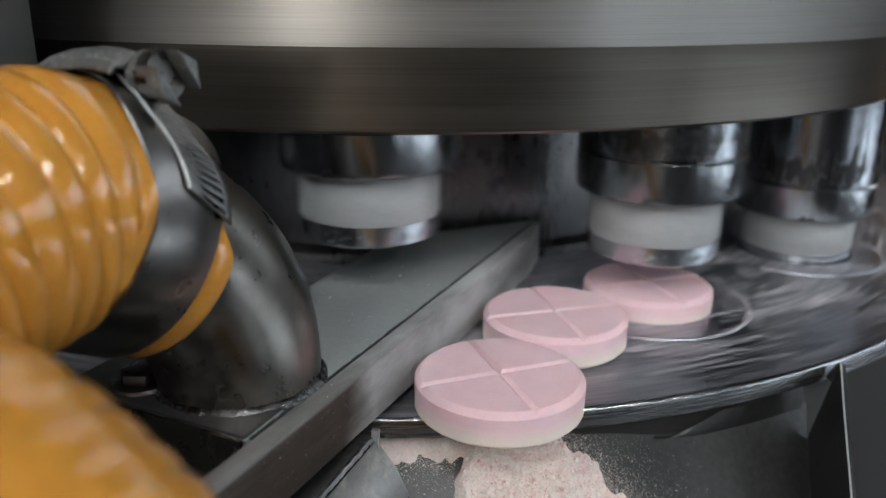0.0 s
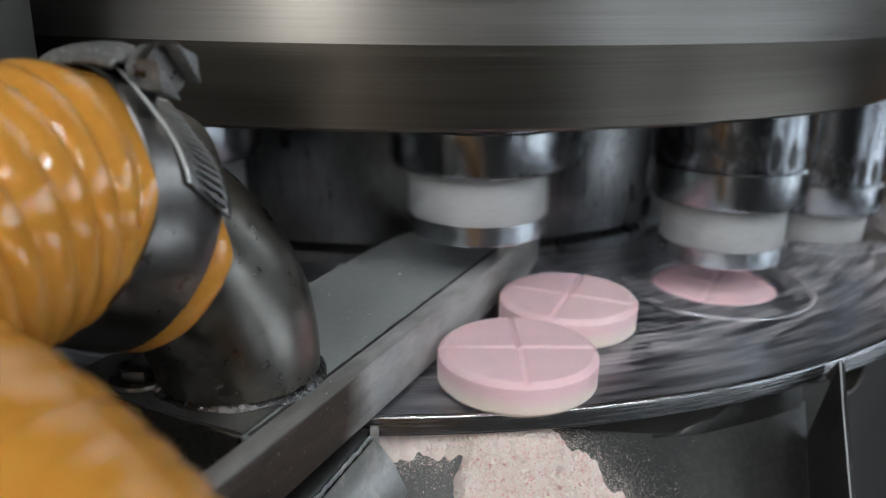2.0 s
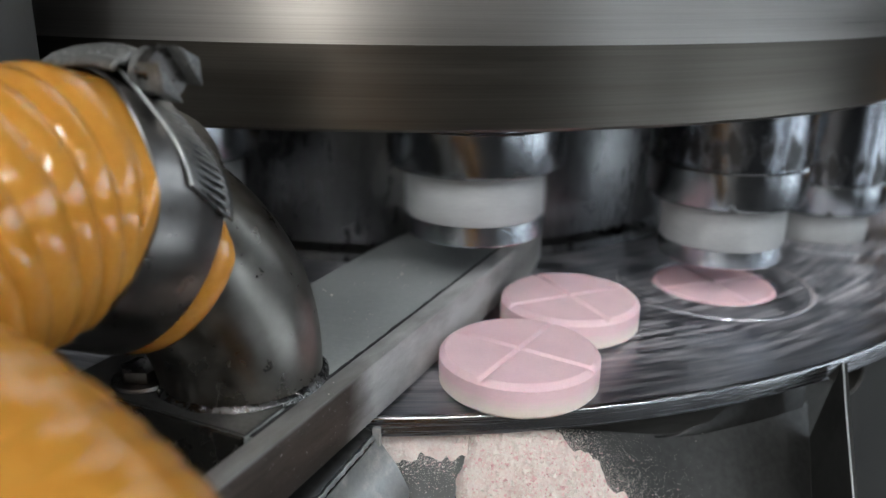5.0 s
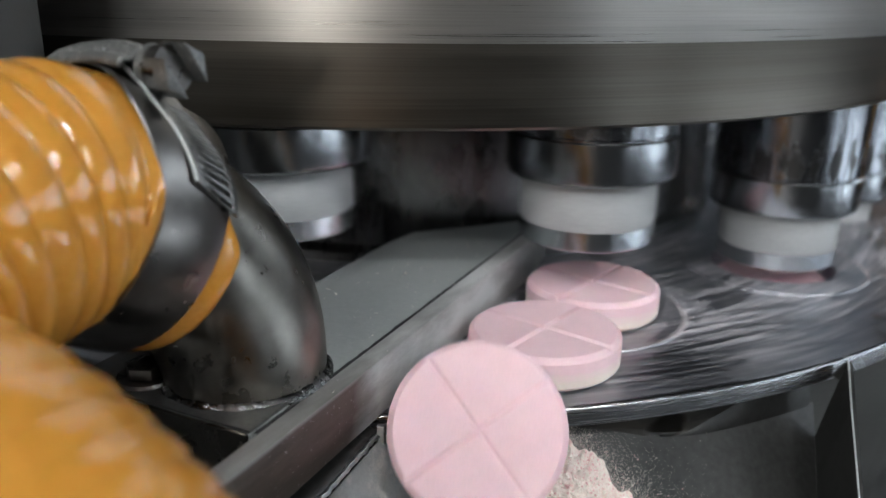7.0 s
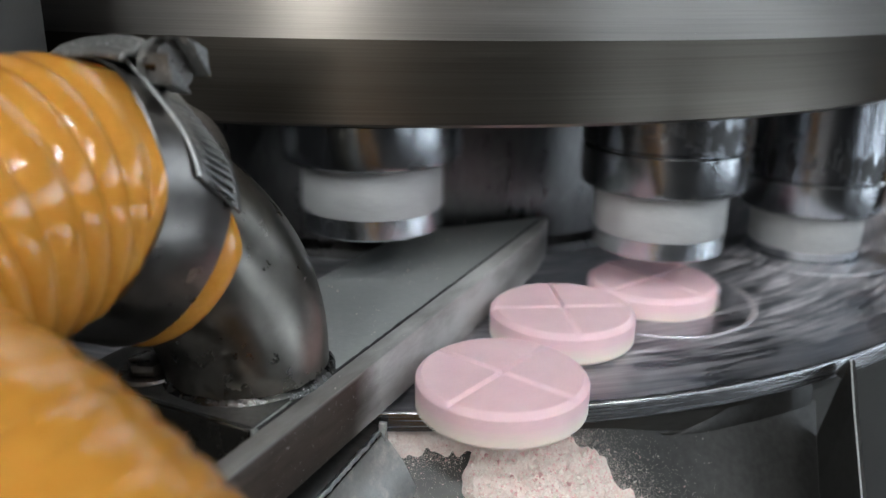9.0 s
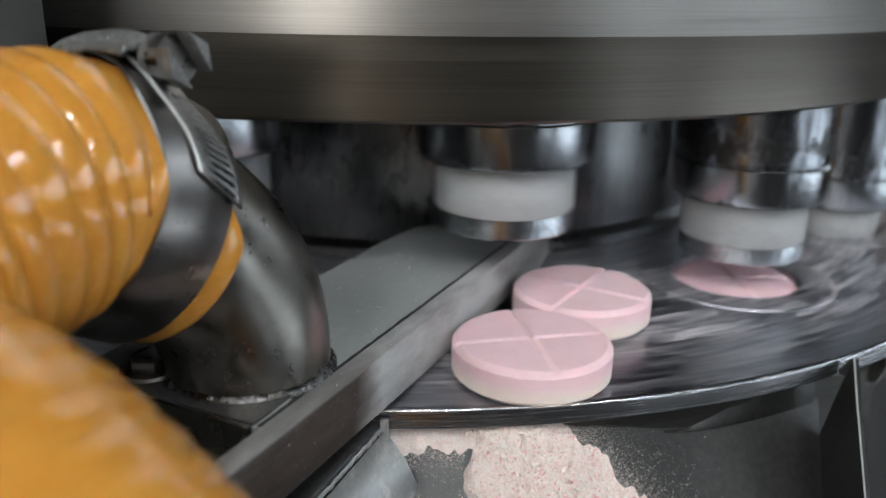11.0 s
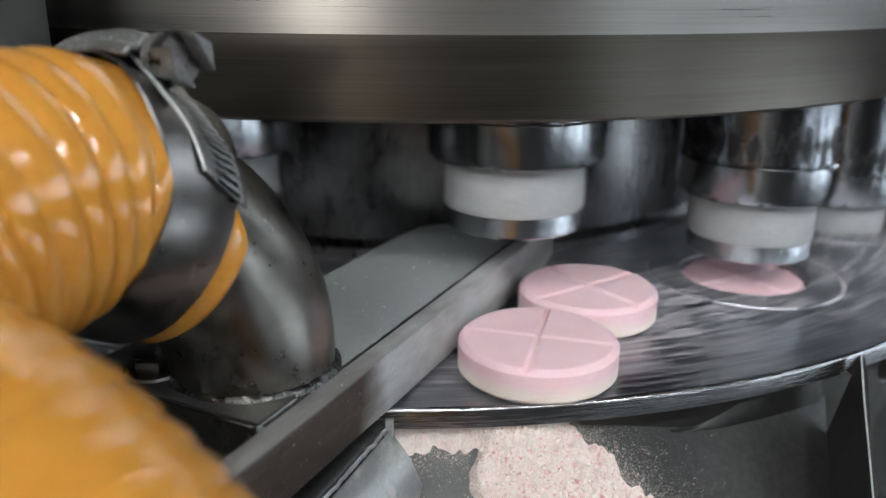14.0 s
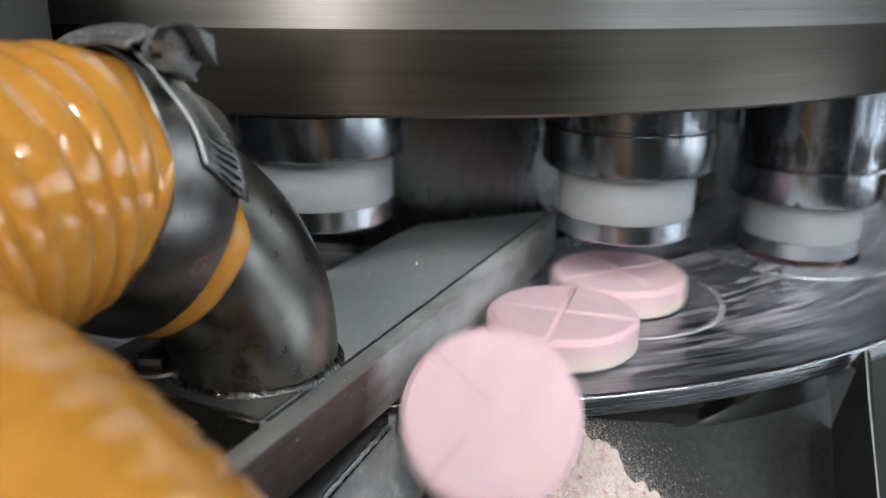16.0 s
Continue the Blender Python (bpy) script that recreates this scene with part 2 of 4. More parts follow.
M_STRIP = surface("dusty_strip_zinc", (0.11, 0.11, 0.107), (0.18, 0.18, 0.177), (0.34, 0.48), 0.85, (60, 60, 60), (700, 700, 700), 0.12, 0.0003, dust=(0.24, 0.24, 0.235), dust_level=0.62)
M_CLAMP = surface("dusty_clamp_zinc", (0.11, 0.113, 0.108), (0.20, 0.203, 0.197), (0.34, 0.55), 0.7, (150, 150, 150), (1500, 1500, 1500), 0.3, 0.0004, dust=(0.33, 0.33, 0.315), dust_level=0.56, dust_scale=500.0)
M_HOSE = surface("amber_hose_plastic", (0.48, 0.205, 0.029), (0.57, 0.262, 0.045), (0.10, 0.16), 0.0, (50, 50, 50), (700, 700, 700), 0.05, 0.0004, coat=0.3, sub=0.12)
M_CHUTE = surface("chute_sheet_steel", (0.042, 0.042, 0.040), (0.066, 0.066, 0.064), (0.30, 0.44), 0.75, (25, 25, 25), (400, 400, 400), 0.1, 0.0003, dust=(0.30, 0.295, 0.29), dust_level=0.76)
M_DRUM = surface("drum_side_steel", (0.065, 0.063, 0.058), (0.10, 0.097, 0.09), (0.40, 0.48), 0.85, (20, 20, 60), (200, 200, 900), 0.05, 0.0003)
M_SHEET = surface("bright_sheet_steel", (0.34, 0.36, 0.355), (0.46, 0.475, 0.47), (0.42, 0.58), 0.85, (40, 40, 40), (600, 600, 600), 0.1, 0.0003, dust=(0.60, 0.57, 0.54), dust_level=0.56, dust_scale=140.0)
M_POWDER = surface("pink_white_granulate", (0.74, 0.57, 0.52), (0.85, 0.79, 0.73), (0.85, 0.95), 0.0, (260, 260, 260), (1300, 1300, 1300), 0.8, 0.0008)
M_CRUMB_PINK = surface("pink_crumbs", (0.74, 0.44, 0.43), (0.83, 0.60, 0.58), (0.85, 0.95), 0.0, (900, 900, 900), (2600, 2600, 2600), 0.3, 0.0003)
M_CRUMB = surface("cream_crumbs", (0.78, 0.70, 0.62), (0.88, 0.82, 0.76), (0.85, 0.95), 0.0, (900, 900, 900), (2600, 2600, 2600), 0.3, 0.0003)
M_LINE = surface("grey_powder_line", (0.36, 0.33, 0.34), (0.50, 0.46, 0.47), (0.85, 0.95), 0.0, (300, 300, 300), (1600, 1600, 1600), 0.4, 0.0003)
M_DARK = surface("dark_machine_paint", (0.015, 0.015, 0.016), (0.03, 0.03, 0.032), (0.45, 0.6), 0.0, (12, 12, 12), (200, 200, 200), 0.06, 0.0004)
M_PANEL = surface("grey_machine_paint", (0.050, 0.050, 0.049), (0.070, 0.070, 0.068), (0.4, 0.55), 0.0, (20, 20, 20), (600, 600, 600), 0.15, 0.0003)
M_HALL = surface("hall_wall_paint", (0.030, 0.030, 0.030), (0.045, 0.045, 0.045), (0.6, 0.8), 0.0, (1.5, 1.5, 1.5), (40, 40, 40), 0.05, 0.001)
M_FLOOR = surface("hall_floor_resin", (0.03, 0.03, 0.03), (0.045, 0.045, 0.045), (0.3, 0.45), 0.0, (2, 2, 2), (60, 60, 60), 0.05, 0.001)
M_LAMP = glow("lamp_diffuser", (0.95, 0.98, 1.0), 290.0)
M_BRIGHT = glow("ring_highlight_glow", (1.0, 0.96, 0.9), 19.0)
M_SKY = glow("window_daylight", (0.78, 0.89, 1.0), 14.5)


# ---- mesh helpers ----
def part(name, bm, material, parent=None, label="", smooth=True):
    bmesh.ops.recalc_face_normals(bm, faces=bm.faces)
    me = bpy.data.meshes.new(name)
    bm.to_mesh(me)
    bm.free()
    return part_mesh(name, me, material, parent, label, smooth)


def part_mesh(name, me, material, parent=None, label="", smooth=True):
    if not me.materials:
        me.materials.append(material)
        if smooth:
            me.polygons.foreach_set("use_smooth", [True] * len(me.polygons))
            me.set_sharp_from_angle(angle=radians(32))
    ob = new(name, me)
    if parent:
        ob.parent = parent
    return tagged(ob, label)


def lathe(profile, steps=96, closed=False, start=0.0, sweep=TAU):
    """Spin (radius, z) pairs round z."""
    bm = bmesh.new()
    full = abs(sweep - TAU) < 1e-6
    n = steps if full else steps + 1
    rings = []
    for r, z in profile:
        rings.append([bm.verts.new((r * math.cos(start + sweep * i / steps), r * math.sin(start + sweep * i / steps), z)) for i in range(n)])
    pairs = list(zip(rings, rings[1:])) + ([(rings[-1], rings[0])] if closed else [])
    for a, b in pairs:
        for i in range(n if full else n - 1):
            j = (i + 1) % n
            bm.faces.new((a[i], a[j], b[j], b[i]))
    return bm


def solid(outline, z0, z1, bevel=0.0008):
    """A plate from an outline in plan, with eased edges."""
    bm = bmesh.new()
    lo = [bm.verts.new((x, y, z0)) for x, y in outline]
    hi = [bm.verts.new((x, y, z1)) for x, y in outline]
    bm.faces.new(lo[::-1])
    bm.faces.new(hi)
    for i in range(len(lo)):
        j = (i + 1) % len(lo)
        bm.faces.new((lo[i], lo[j], hi[j], hi[i]))
    if bevel:
        bmesh.ops.recalc_face_normals(bm, faces=bm.faces)
        bmesh.ops.bevel(bm, geom=bm.edges[:], offset=bevel, segments=2, affect="EDGES", profile=0.6)
    return bm


def box(x0, x1, y0, y1, z0, z1, bevel=0.0008):
    return solid(((x0, y0), (x1, y0), (x1, y1), (x0, y1)), z0, z1, bevel)


def smooth_path(points, per=10):
    """Catmull-Rom through points."""
    ps = [Vector(p) for p in points]
    ps = [ps[0] * 2 - ps[1]] + ps + [ps[-1] * 2 - ps[-2]]
    out = []
    for a, b, c, d in zip(ps, ps[1:], ps[2:], ps[3:]):
        for i in range(per):
            u = i / per
            out.append(0.5 * (2 * b + (c - a) * u + (2 * a - 5 * b + 4 * c - d) * u * u + (3 * b - a - 3 * c + d) * u ** 3))
    out.append(ps[-2])
    return out


def tube(points, radius, sides=40, cap=True):
    """Sweep a circle along points; radius is a number or a function of the arc length."""
    bm = bmesh.new()
    pts = [Vector(p) for p in points]
    tan = [(pts[min(i + 1, len(pts) - 1)] - pts[max(i - 1, 0)]).normalized() for i in range(len(pts))]
    up = tan[0].orthogonal().normalized()
    rings, s = [], 0.0
    for i, (p, t) in enumerate(zip(pts, tan)):
        if i:
            s += (p - pts[i - 1]).length
        up = (up - t * up.dot(t)).normalized()
        side = t.cross(up)
        r = radius(s) if callable(radius) else radius
        rings.append([bm.verts.new(p + up * (r * math.cos(TAU * k / sides)) + side * (r * math.sin(TAU * k / sides))) for k in range(sides)])
    for a, b in zip(rings, rings[1:]):
        for k in range(sides):
            j = (k + 1) % sides
            bm.faces.new((a[k], a[j], b[j], b[k]))
    if cap:
        bm.faces.new(rings[0][::-1])
        bm.faces.new(rings[-1])
    return bm


def resample(points, step):
    out, carry = [points[0]], 0.0
    for a, b in zip(points, points[1:]):
        d = (b - a).length
        while carry + d >= step:
            u = (step - carry) / d
            a = a + (b - a) * u
            d = (b - a).length
            out.append(a)
            carry = 0.0
        carry += d
    return out


def blend(x, table):
    """Straight interpolation in a table of (x, value)."""
    if x <= table[0][0]:
        return table[0][1]
    for (a, p), (b, q) in zip(table, table[1:]):
        if x <= b:
            return p + (q - p) * (x - a) / (b - a)
    return table[-1][1]


def soft_step(u):
    u = min(1.0, max(0.0, u))
    return u * u * (3 - 2 * u)


# ---- hall that closes the place ----
def hall():
    floor = part("floor", box(-3.5, 3.5, -9.0, 4.0, -1.0, -0.95, 0), M_FLOOR)
    tagged(floor, "grey resin floor of the production hall", "floor", kind="structure")
    for nm, b in (("wall_south", (-3.5, 3.5, -9.1, -9.0)), ("wall_north", (-3.5, 3.5, 4.0, 4.1)), ("wall_west", (-3.6, -3.5, -9.0, 4.0)), ("wall_east", (3.5, 3.6, -9.0, 4.0))):
        tagged(part(nm, box(b[0], b[1], b[2], b[3], -0.95, 1.85, 0), M_HALL), "plain dark grey hall wall", "wall", kind="structure")
    tagged(part("ceiling", box(-3.5, 3.5, -9.0, 4.0, 1.85, 1.95, 0), M_HALL), "plain dark grey hall ceiling", "ceiling", kind="structure")


def ceiling_lamps():
    lamp = tagged(new("ceiling_lamp"), "ceiling lamp with two small square glowing diffusers", "lamp", "ceiling lamps")
    part("housing", box(-0.15, 0.15, -0.10, 0.10, 0.03, 0.08, 0.004), M_PANEL, lamp)
    for dx in (-0.085, 0.085):
        part("diffuser", box(dx - 0.045, dx + 0.045, -0.045, 0.045, 0.0, 0.03, 0.004), M_LAMP, lamp)
    spots = [(x, y) for y in (-7.8, -5.2, -2.7, -1.9, -1.1) for x in (-2.1, -0.9, 0.3, 1.5) if y > -5 or x < 0]
    lamp.matrix_basis = pose(spots[0][0], spots[0][1], 1.77)
    for x, y in spots[1:]:
        copy_thing(lamp, pose(x, y, 1.77))


# ---- turret ----
def table_plate():
    """Ring plate with a bore for every station."""
    bm = bmesh.new()
    r_in, r_out, bore = R_CORE - 0.004, R_RIM - 0.0012, 0.0384
    for k in range(STATIONS):
        base = k * STEP
        def inside(x, y):
            r = math.hypot(x, y)
            return r_in <= r <= r_out and abs(math.atan2(y, x)) <= STEP / 2
        angles = [TAU * i / 72 for i in range(72)]
        for r in (r_in, r_out):
            for s in (-1, 1):
                angles.append(math.atan2(r * math.sin(s * STEP / 2), r * math.cos(STEP / 2) - R_PITCH) % TAU)
        angles.sort()
        inner, outer = [], []
        for a in angles:
            lo, hi = 0.0, 0.2
            dx, dy = math.cos(a), math.sin(a)
            for _ in range(40):
                mid = (lo + hi) / 2
                if inside(R_PITCH + dx * mid, dy * mid):
                    lo = mid
                else:
                    hi = mid
            for d, keep in ((bore, inner), (lo, outer)):
                v = Matrix.Rotation(base, 4, "Z") @ Vector((R_PITCH + dx * d, dy * d, 0))
                keep.append(bm.verts.new(v))
        for i in range(len(angles)):
            j = (i + 1) % len(angles)
            bm.faces.new((inner[i], inner[j], outer[j], outer[i]))
    bmesh.ops.remove_doubles(bm, verts=bm.verts, dist=1e-6)
    return bm


def turret():
    t = tagged(new("turret"), "rotary press turret with powder-smeared die table and brushed upper ring", "press turret")
    t.location = (CX, CY, 0)
    part("die_table", table_plate(), M_TABLE, t, "dark polished steel table smeared with pink and white powder")
    part("rim", lathe(((R_RIM - 0.0018, -0.0002), *((R_RIM - 0.0012 + 0.0012 * math.sin(k * math.pi / 14), -0.0013 + 0.0012 * math.cos(k * math.pi / 14)) for k in range(8)), (R_RIM, -0.0062), (R_RIM - 0.0008, -0.0068), (0.303, -0.0068)), 360), M_RIM, t, "bright bevelled rim")
    part("drum_side", drum_wall(), M_DRUM, t, "dark steel drum side with round screw holes")
    part("core_column", lathe(((R_CORE + 0.0035, 0.0), (R_CORE + 0.0032, 0.004), (R_CORE, 0.0075), (R_CORE, Z_RING + 0.01)), 240), M_CORE, t, "grey steel column dusted with powder")
    # Lower band coloured dark, upper band bright, in place of their reflections.
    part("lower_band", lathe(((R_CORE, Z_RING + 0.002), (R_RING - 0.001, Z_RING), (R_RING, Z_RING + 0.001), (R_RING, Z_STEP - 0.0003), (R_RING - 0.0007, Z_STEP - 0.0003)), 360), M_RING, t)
    part("upper_band", lathe(((R_RING - 0.0006, Z_STEP - 0.0003), (R_RING - 0.0014, Z_STEP + 0.030), (R_RING - 0.006, Z_STEP + 0.036), (R_RING - 0.007, 0.24), (0.0, 0.24)), 360), M_RING_TOP, t, "brushed steel upper band coloured bright for what it mirrors")
    die_mesh = None
    for k in range(STATIONS):
        a = k * STEP
        if die_mesh is None:
            bm = lathe(((0.0385, -0.004), (0.0385, 0.0), (0.0382, 0.0004), (0.0254, 0.0004), (0.0248, -0.0003), (0.0248, -0.046), (0.0, -0.0462)), 72)
            d = part("die", bm, M_DIE, t, "round steel die with powder round its bore")
            die_mesh = d.data
        else:
            d = part_mesh("die", die_mesh, M_DIE, t, "round steel die with powder round its bore")
        d.matrix_basis = pose(R_PITCH * math.cos(a), R_PITCH * math.sin(a), 0, 0, 0, math.degrees(a))
        if k == 0:
            first = powder_arc(d)
            arc_mesh = first.data
        else:
            part_mesh("powder_line", arc_mesh, M_LINE, d)
    return t


def powder_arc(parent):
    """Thin uneven line of powder along a part of the die's edge."""
    bm = bmesh.new()
    rows = []
    for i in range(61):
        a = -0.15 + 1.8 * i / 60
        w = 0.0011 * (0.35 + abs(noise.noise((i * 0.23, 0.4, 0)))) * math.sin(math.pi * i / 60) ** 0.5
        r = 0.0378 + 0.0006 * noise.noise((i * 0.3, 2.0, 0))
        rows.append([bm.verts.new(((r + s * w) * math.cos(a), (r + s * w) * math.sin(a), 0.00042 + (0.0005 * w / 0.0014 if s == 0 else 0))) for s in (-1, 0, 1)])
    for a, b in zip(rows, rows[1:]):
        for k in (0, 1):
            bm.faces.new((a[k], a[k + 1], b[k + 1], b[k]))
    return part("powder_line", bm, M_LINE, parent, "thin line of pale powder")


def punch_meshes():
    """Upper punch with its tip's lower face at z = 0."""
    tip = lathe(((0.0, 0.0), (0.0232, 0.0), (0.0239, 0.0007), (0.0239, 0.0070)), 64)
    seal = lathe(((0.0232, 0.0066), (0.0236, 0.0068), (0.0240, 0.0075), (0.0240, 0.0228), (0.0234, 0.0238)), 64)
    collar = lathe(((0.0230, 0.0236), (0.0284, 0.0236), (0.0296, 0.0245), (0.0300, 0.0260), (0.0300, 0.0378), (0.0295, 0.0384)), 80)
    body = lathe(((0.0293, 0.0383), (0.0293, 0.0390), (0.0300, 0.0396), (0.0300, 0.0880), (0.0, 0.0880)), 80)
    return tip, seal, collar, body


def punches(t):
    looks = (("tip", M_TIP, "bright steel tip"), ("seal", M_SEAL, "white plastic seal"), ("collar", M_COLLAR, "dull steel collar"), ("sleeve", M_PUNCH, "oily polished steel sleeve"))
    made, shared = [], None
    for k in range(STATIONS):
        p = new("punch")
        p.parent = t
        if shared is None:
            shared = [part(nm, bm, m, p, lb).data for bm, (nm, m, lb) in zip(punch_meshes(), looks)]
        else:
            for me, (nm, m, lb) in zip(shared, looks):
                part_mesh(nm, me, m, p, lb)
        made.append(p)
    return made


# ---- tablets ----
def tablet_meshes():
    """Round two-layer tablet with a scored cross, its base at z = 0."""
    bm = bmesh.new()
    rf, w, zt, zd = R_TAB - 0.0018, 0.0011, H_TAB, H_TAB - 0.0009
    mid = bm.verts.new((0, 0, zd))
    rim_top = []
    for q in range(4):
        rot = Matrix.Rotation(q * math.pi / 2, 4, "Z")
        a0 = math.asin(w / rf)
        arc = [bm.verts.new(rot @ Vector((rf * math.cos(a), rf * math.sin(a), zt))) for a in [a0 + (math.pi / 2 - 2 * a0) * i / 16 for i in range(17)]]
        corner = bm.verts.new(rot @ Vector((w, w, zt)))
        end = bm.verts.new(rot @ Vector((rf, 0, zd)))
        bm.faces.new([corner] + arc)
        rim_top.append((end, arc, corner))
    ring = []
    for q in range(4):
        end, arc, corner = rim_top[q]
        nxt = rim_top[(q + 1) % 4][0]
        bm.faces.new((mid, end, arc[0], corner))
        bm.faces.new((mid, corner, arc[-1], nxt))
        ring += [end] + arc
    outer = []
    for rad, z in ((R_TAB - 0.0004, H_TAB - 0.0011), (R_TAB, H_TAB - 0.0017), (R_TAB, 0.0047)):
        outer.append([bm.verts.new((rad * v.co.x / math.hypot(v.co.x, v.co.y), rad * v.co.y / math.hypot(v.co.x, v.co.y), z)) for v in ring])
    for a, b in zip([ring] + outer, outer):
        for i in range(len(a)):
            j = (i + 1) % len(a)
            bm.faces.new((a[i], a[j], b[j], b[i]))
    lower = lathe(((R_TAB - 0.00005, 0.0047), (R_TAB - 0.00005, 0.0012), (R_TAB - 0.0012, 0.0), (0.0, 0.0)), 72)
    return bm, lower


def tablets(count):
    made, shared = [], None
    for k in range(count):
        tb = tagged(new("tablet"), "round pink and cream two-layer tablet scored with a cross", "tablet", "tablets leaving the press")
        if shared is None:
            up, lo = tablet_meshes()
            shared = [part("pink_layer", up, M_PINK, tb, "pink scored upper layer").data, part("cream_layer", lo, M_WHITE, tb, "cream lower layer").data]
        else:
            part_mesh("pink_layer", shared[0], M_PINK, tb, "pink scored upper layer")
            part_mesh("cream_layer", shared[1], M_WHITE, tb, "cream lower layer")
        made.append(tb)
    return made


# ---- scraper bar, plate, elbow ----
BAR = pose(-0.0178, 0.1990, 0, 0, 0, -24.9)    # local y runs along the bar, local x points to the tablets


def scraper():
    s = tagged(new("scraper"), "dusty steel take-off bar and flat plate over the die table", "scraper")
    s.matrix_basis = BAR
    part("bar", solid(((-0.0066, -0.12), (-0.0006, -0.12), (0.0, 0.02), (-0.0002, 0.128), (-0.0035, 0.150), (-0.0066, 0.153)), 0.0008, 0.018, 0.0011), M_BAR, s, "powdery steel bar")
    back = [(-0.0500 + 0.004 * (1 - math.cos(a)), 0.082 + 0.03 * math.sin(a)) for a in (0, 0.4, 0.8, 1.2)]
    part("plate", solid(((-0.0660, -0.047), (-0.0073, -0.047), (-0.0073, 0.153), (-0.030, 0.128), *back[::-1], (-0.0500, 0.030), (-0.0660, 0.012)), 0.002, 0.0178, 0.0008), M_PLATE, s, "dull grey plate")


def foot_plate():
    """Thin dark flange on which the elbow is welded, flush with the near edge of the scraper plate."""
    f = tagged(new("foot_plate"), "thin dark steel foot plate under the suction elbow", "plate")
    f.matrix_basis = BAR
    curve = [(-0.0095 - 0.016 * (1 - math.cos(a)), -0.030 + 0.018 * math.sin(a)) for a in [radians(9 * k) for k in range(11)]]
    # Added sheet that darkens the scraper plate's own near face.
    part("near_face", box(-0.0655, -0.0076, -0.0486, -0.0474, 0.0022, 0.0184, 0.0004), M_ELBOW, f, "dark brown sheet over the scraper plate's near face")
    part("flange", solid(((-0.0655, -0.0468), (-0.0078, -0.0468), (-0.0080, -0.032), *curve, (-0.0655, -0.012)), 0.0178, 0.0186, 0.0003), M_STRIP, f)


def seam():
    """Dirt packed in the joint between bar and plate."""
    g = tagged(new("seam_dirt"), "dark packed dirt in the joint beside the scraper bar", "dirt", kind="stuff")
    g.matrix_basis = BAR
    bm = bmesh.new()
    rows = []
    for i in range(181):
        y = -0.046 + 0.194 * i / 180
        z = 0.01785 + 0.00030 * noise.noise((y * 260, 0.3, 0)) + 0.00012 * noise.noise((y * 900, 0.9, 0))
        w = 0.00012 * noise.noise((y * 500, 4.1, 0))
        rows.append([bm.verts.new(v) for v in ((-0.0074 + w, y, 0.0174), (-0.0073 + w, y, z), (-0.0066 - w, y, z), (-0.0065 - w, y, 0.0174))])
    for a, b in zip(rows, rows[1:]):
        for k in range(3):
            bm.faces.new((a[k], b[k], b[k + 1], a[k + 1]))
    part("dirt_line", bm, M_DARK, g)


ELBOW_FOOT = Vector((-0.0525, 0.1905, 0.0175))
RING = Vector((-0.0806, 0.1657, 0.0688))
AXIS = Vector((-0.4733, -0.7329, 0.4888)).normalized()   # from the elbow into the hose


def elbow():
    e = tagged(new("suction_elbow"), "stained steel dust suction elbow welded to the scraper plate", "pipe elbow")
    a, d = RING - AXIS * 0.012, ELBOW_FOOT
    b, c = a - AXIS * 0.028, d + Vector((0, 0, 0.020))
    pts = [a * (1 - u) ** 3 + b * 3 * u * (1 - u) ** 2 + c * 3 * u * u * (1 - u) + d * u ** 3 for u in [i / 28 for i in range(29)]]
    part("pipe", tube(pts, lambda s: 0.0252 - 0.0044 * min(1.0, s / 0.055), 64, False), M_ELBOW, e)
    bm = bmesh.new()
    n = 220
    rows = []
    for i in range(n):
        a = TAU * i / n
        lump = 0.95 + 0.14 * noise.noise((22 * math.cos(a), 22 * math.sin(a), 0.3)) + 0.30 * noise.noise((5 * math.cos(a), 5 * math.sin(a), 0.8))
        r0 = 0.0208
        rows.append([bm.verts.new(d + Vector(((r0 + dr * lump) * math.cos(a), (r0 + dr * lump) * math.sin(a), dz * lump + 0.0002))) for dr, dz in ((-0.0006, 0.0026), (0.0004, 0.0021), (0.0012, 0.0012), (0.0018, -0.0002))])
    for i in range(n):
        for k in range(3):
            bm.faces.new((rows[i][k], rows[(i + 1) % n][k], rows[(i + 1) % n][k + 1], rows[i][k + 1]))
    part("weld_bead", bm, M_WELD, e, "bright lumpy weld bead")
    return e


def plate_bolt():
    b = tagged(new("hex_bolt"), "small steel hex bolt in the scraper plate beside the elbow", "bolt")
    b.location = (-0.0765, 0.1850, 0.0186)
    part("washer", lathe(((0.0, 0.0), (0.0075, 0.0), (0.0078, 0.0004), (0.0075, 0.0012), (0.0, 0.0012)), 40), M_BAND, b)
    hexa = [(0.0056 * math.cos(TAU * k / 6), 0.0056 * math.sin(TAU * k / 6)) for k in range(6)]
    part("head", solid(hexa, 0.0012, 0.0044, 0.0005), M_BAND, b)


def axis_frame(origin):
    """Local z along AXIS, local x as near to the world's up as it can be."""
    z = AXIS
    x = (Vector((0, 0, 1)) - z * z.z).normalized()
    y = z.cross(x)
    return Matrix.Translation(origin) @ Matrix((x, y, z)).transposed().to_4x4()


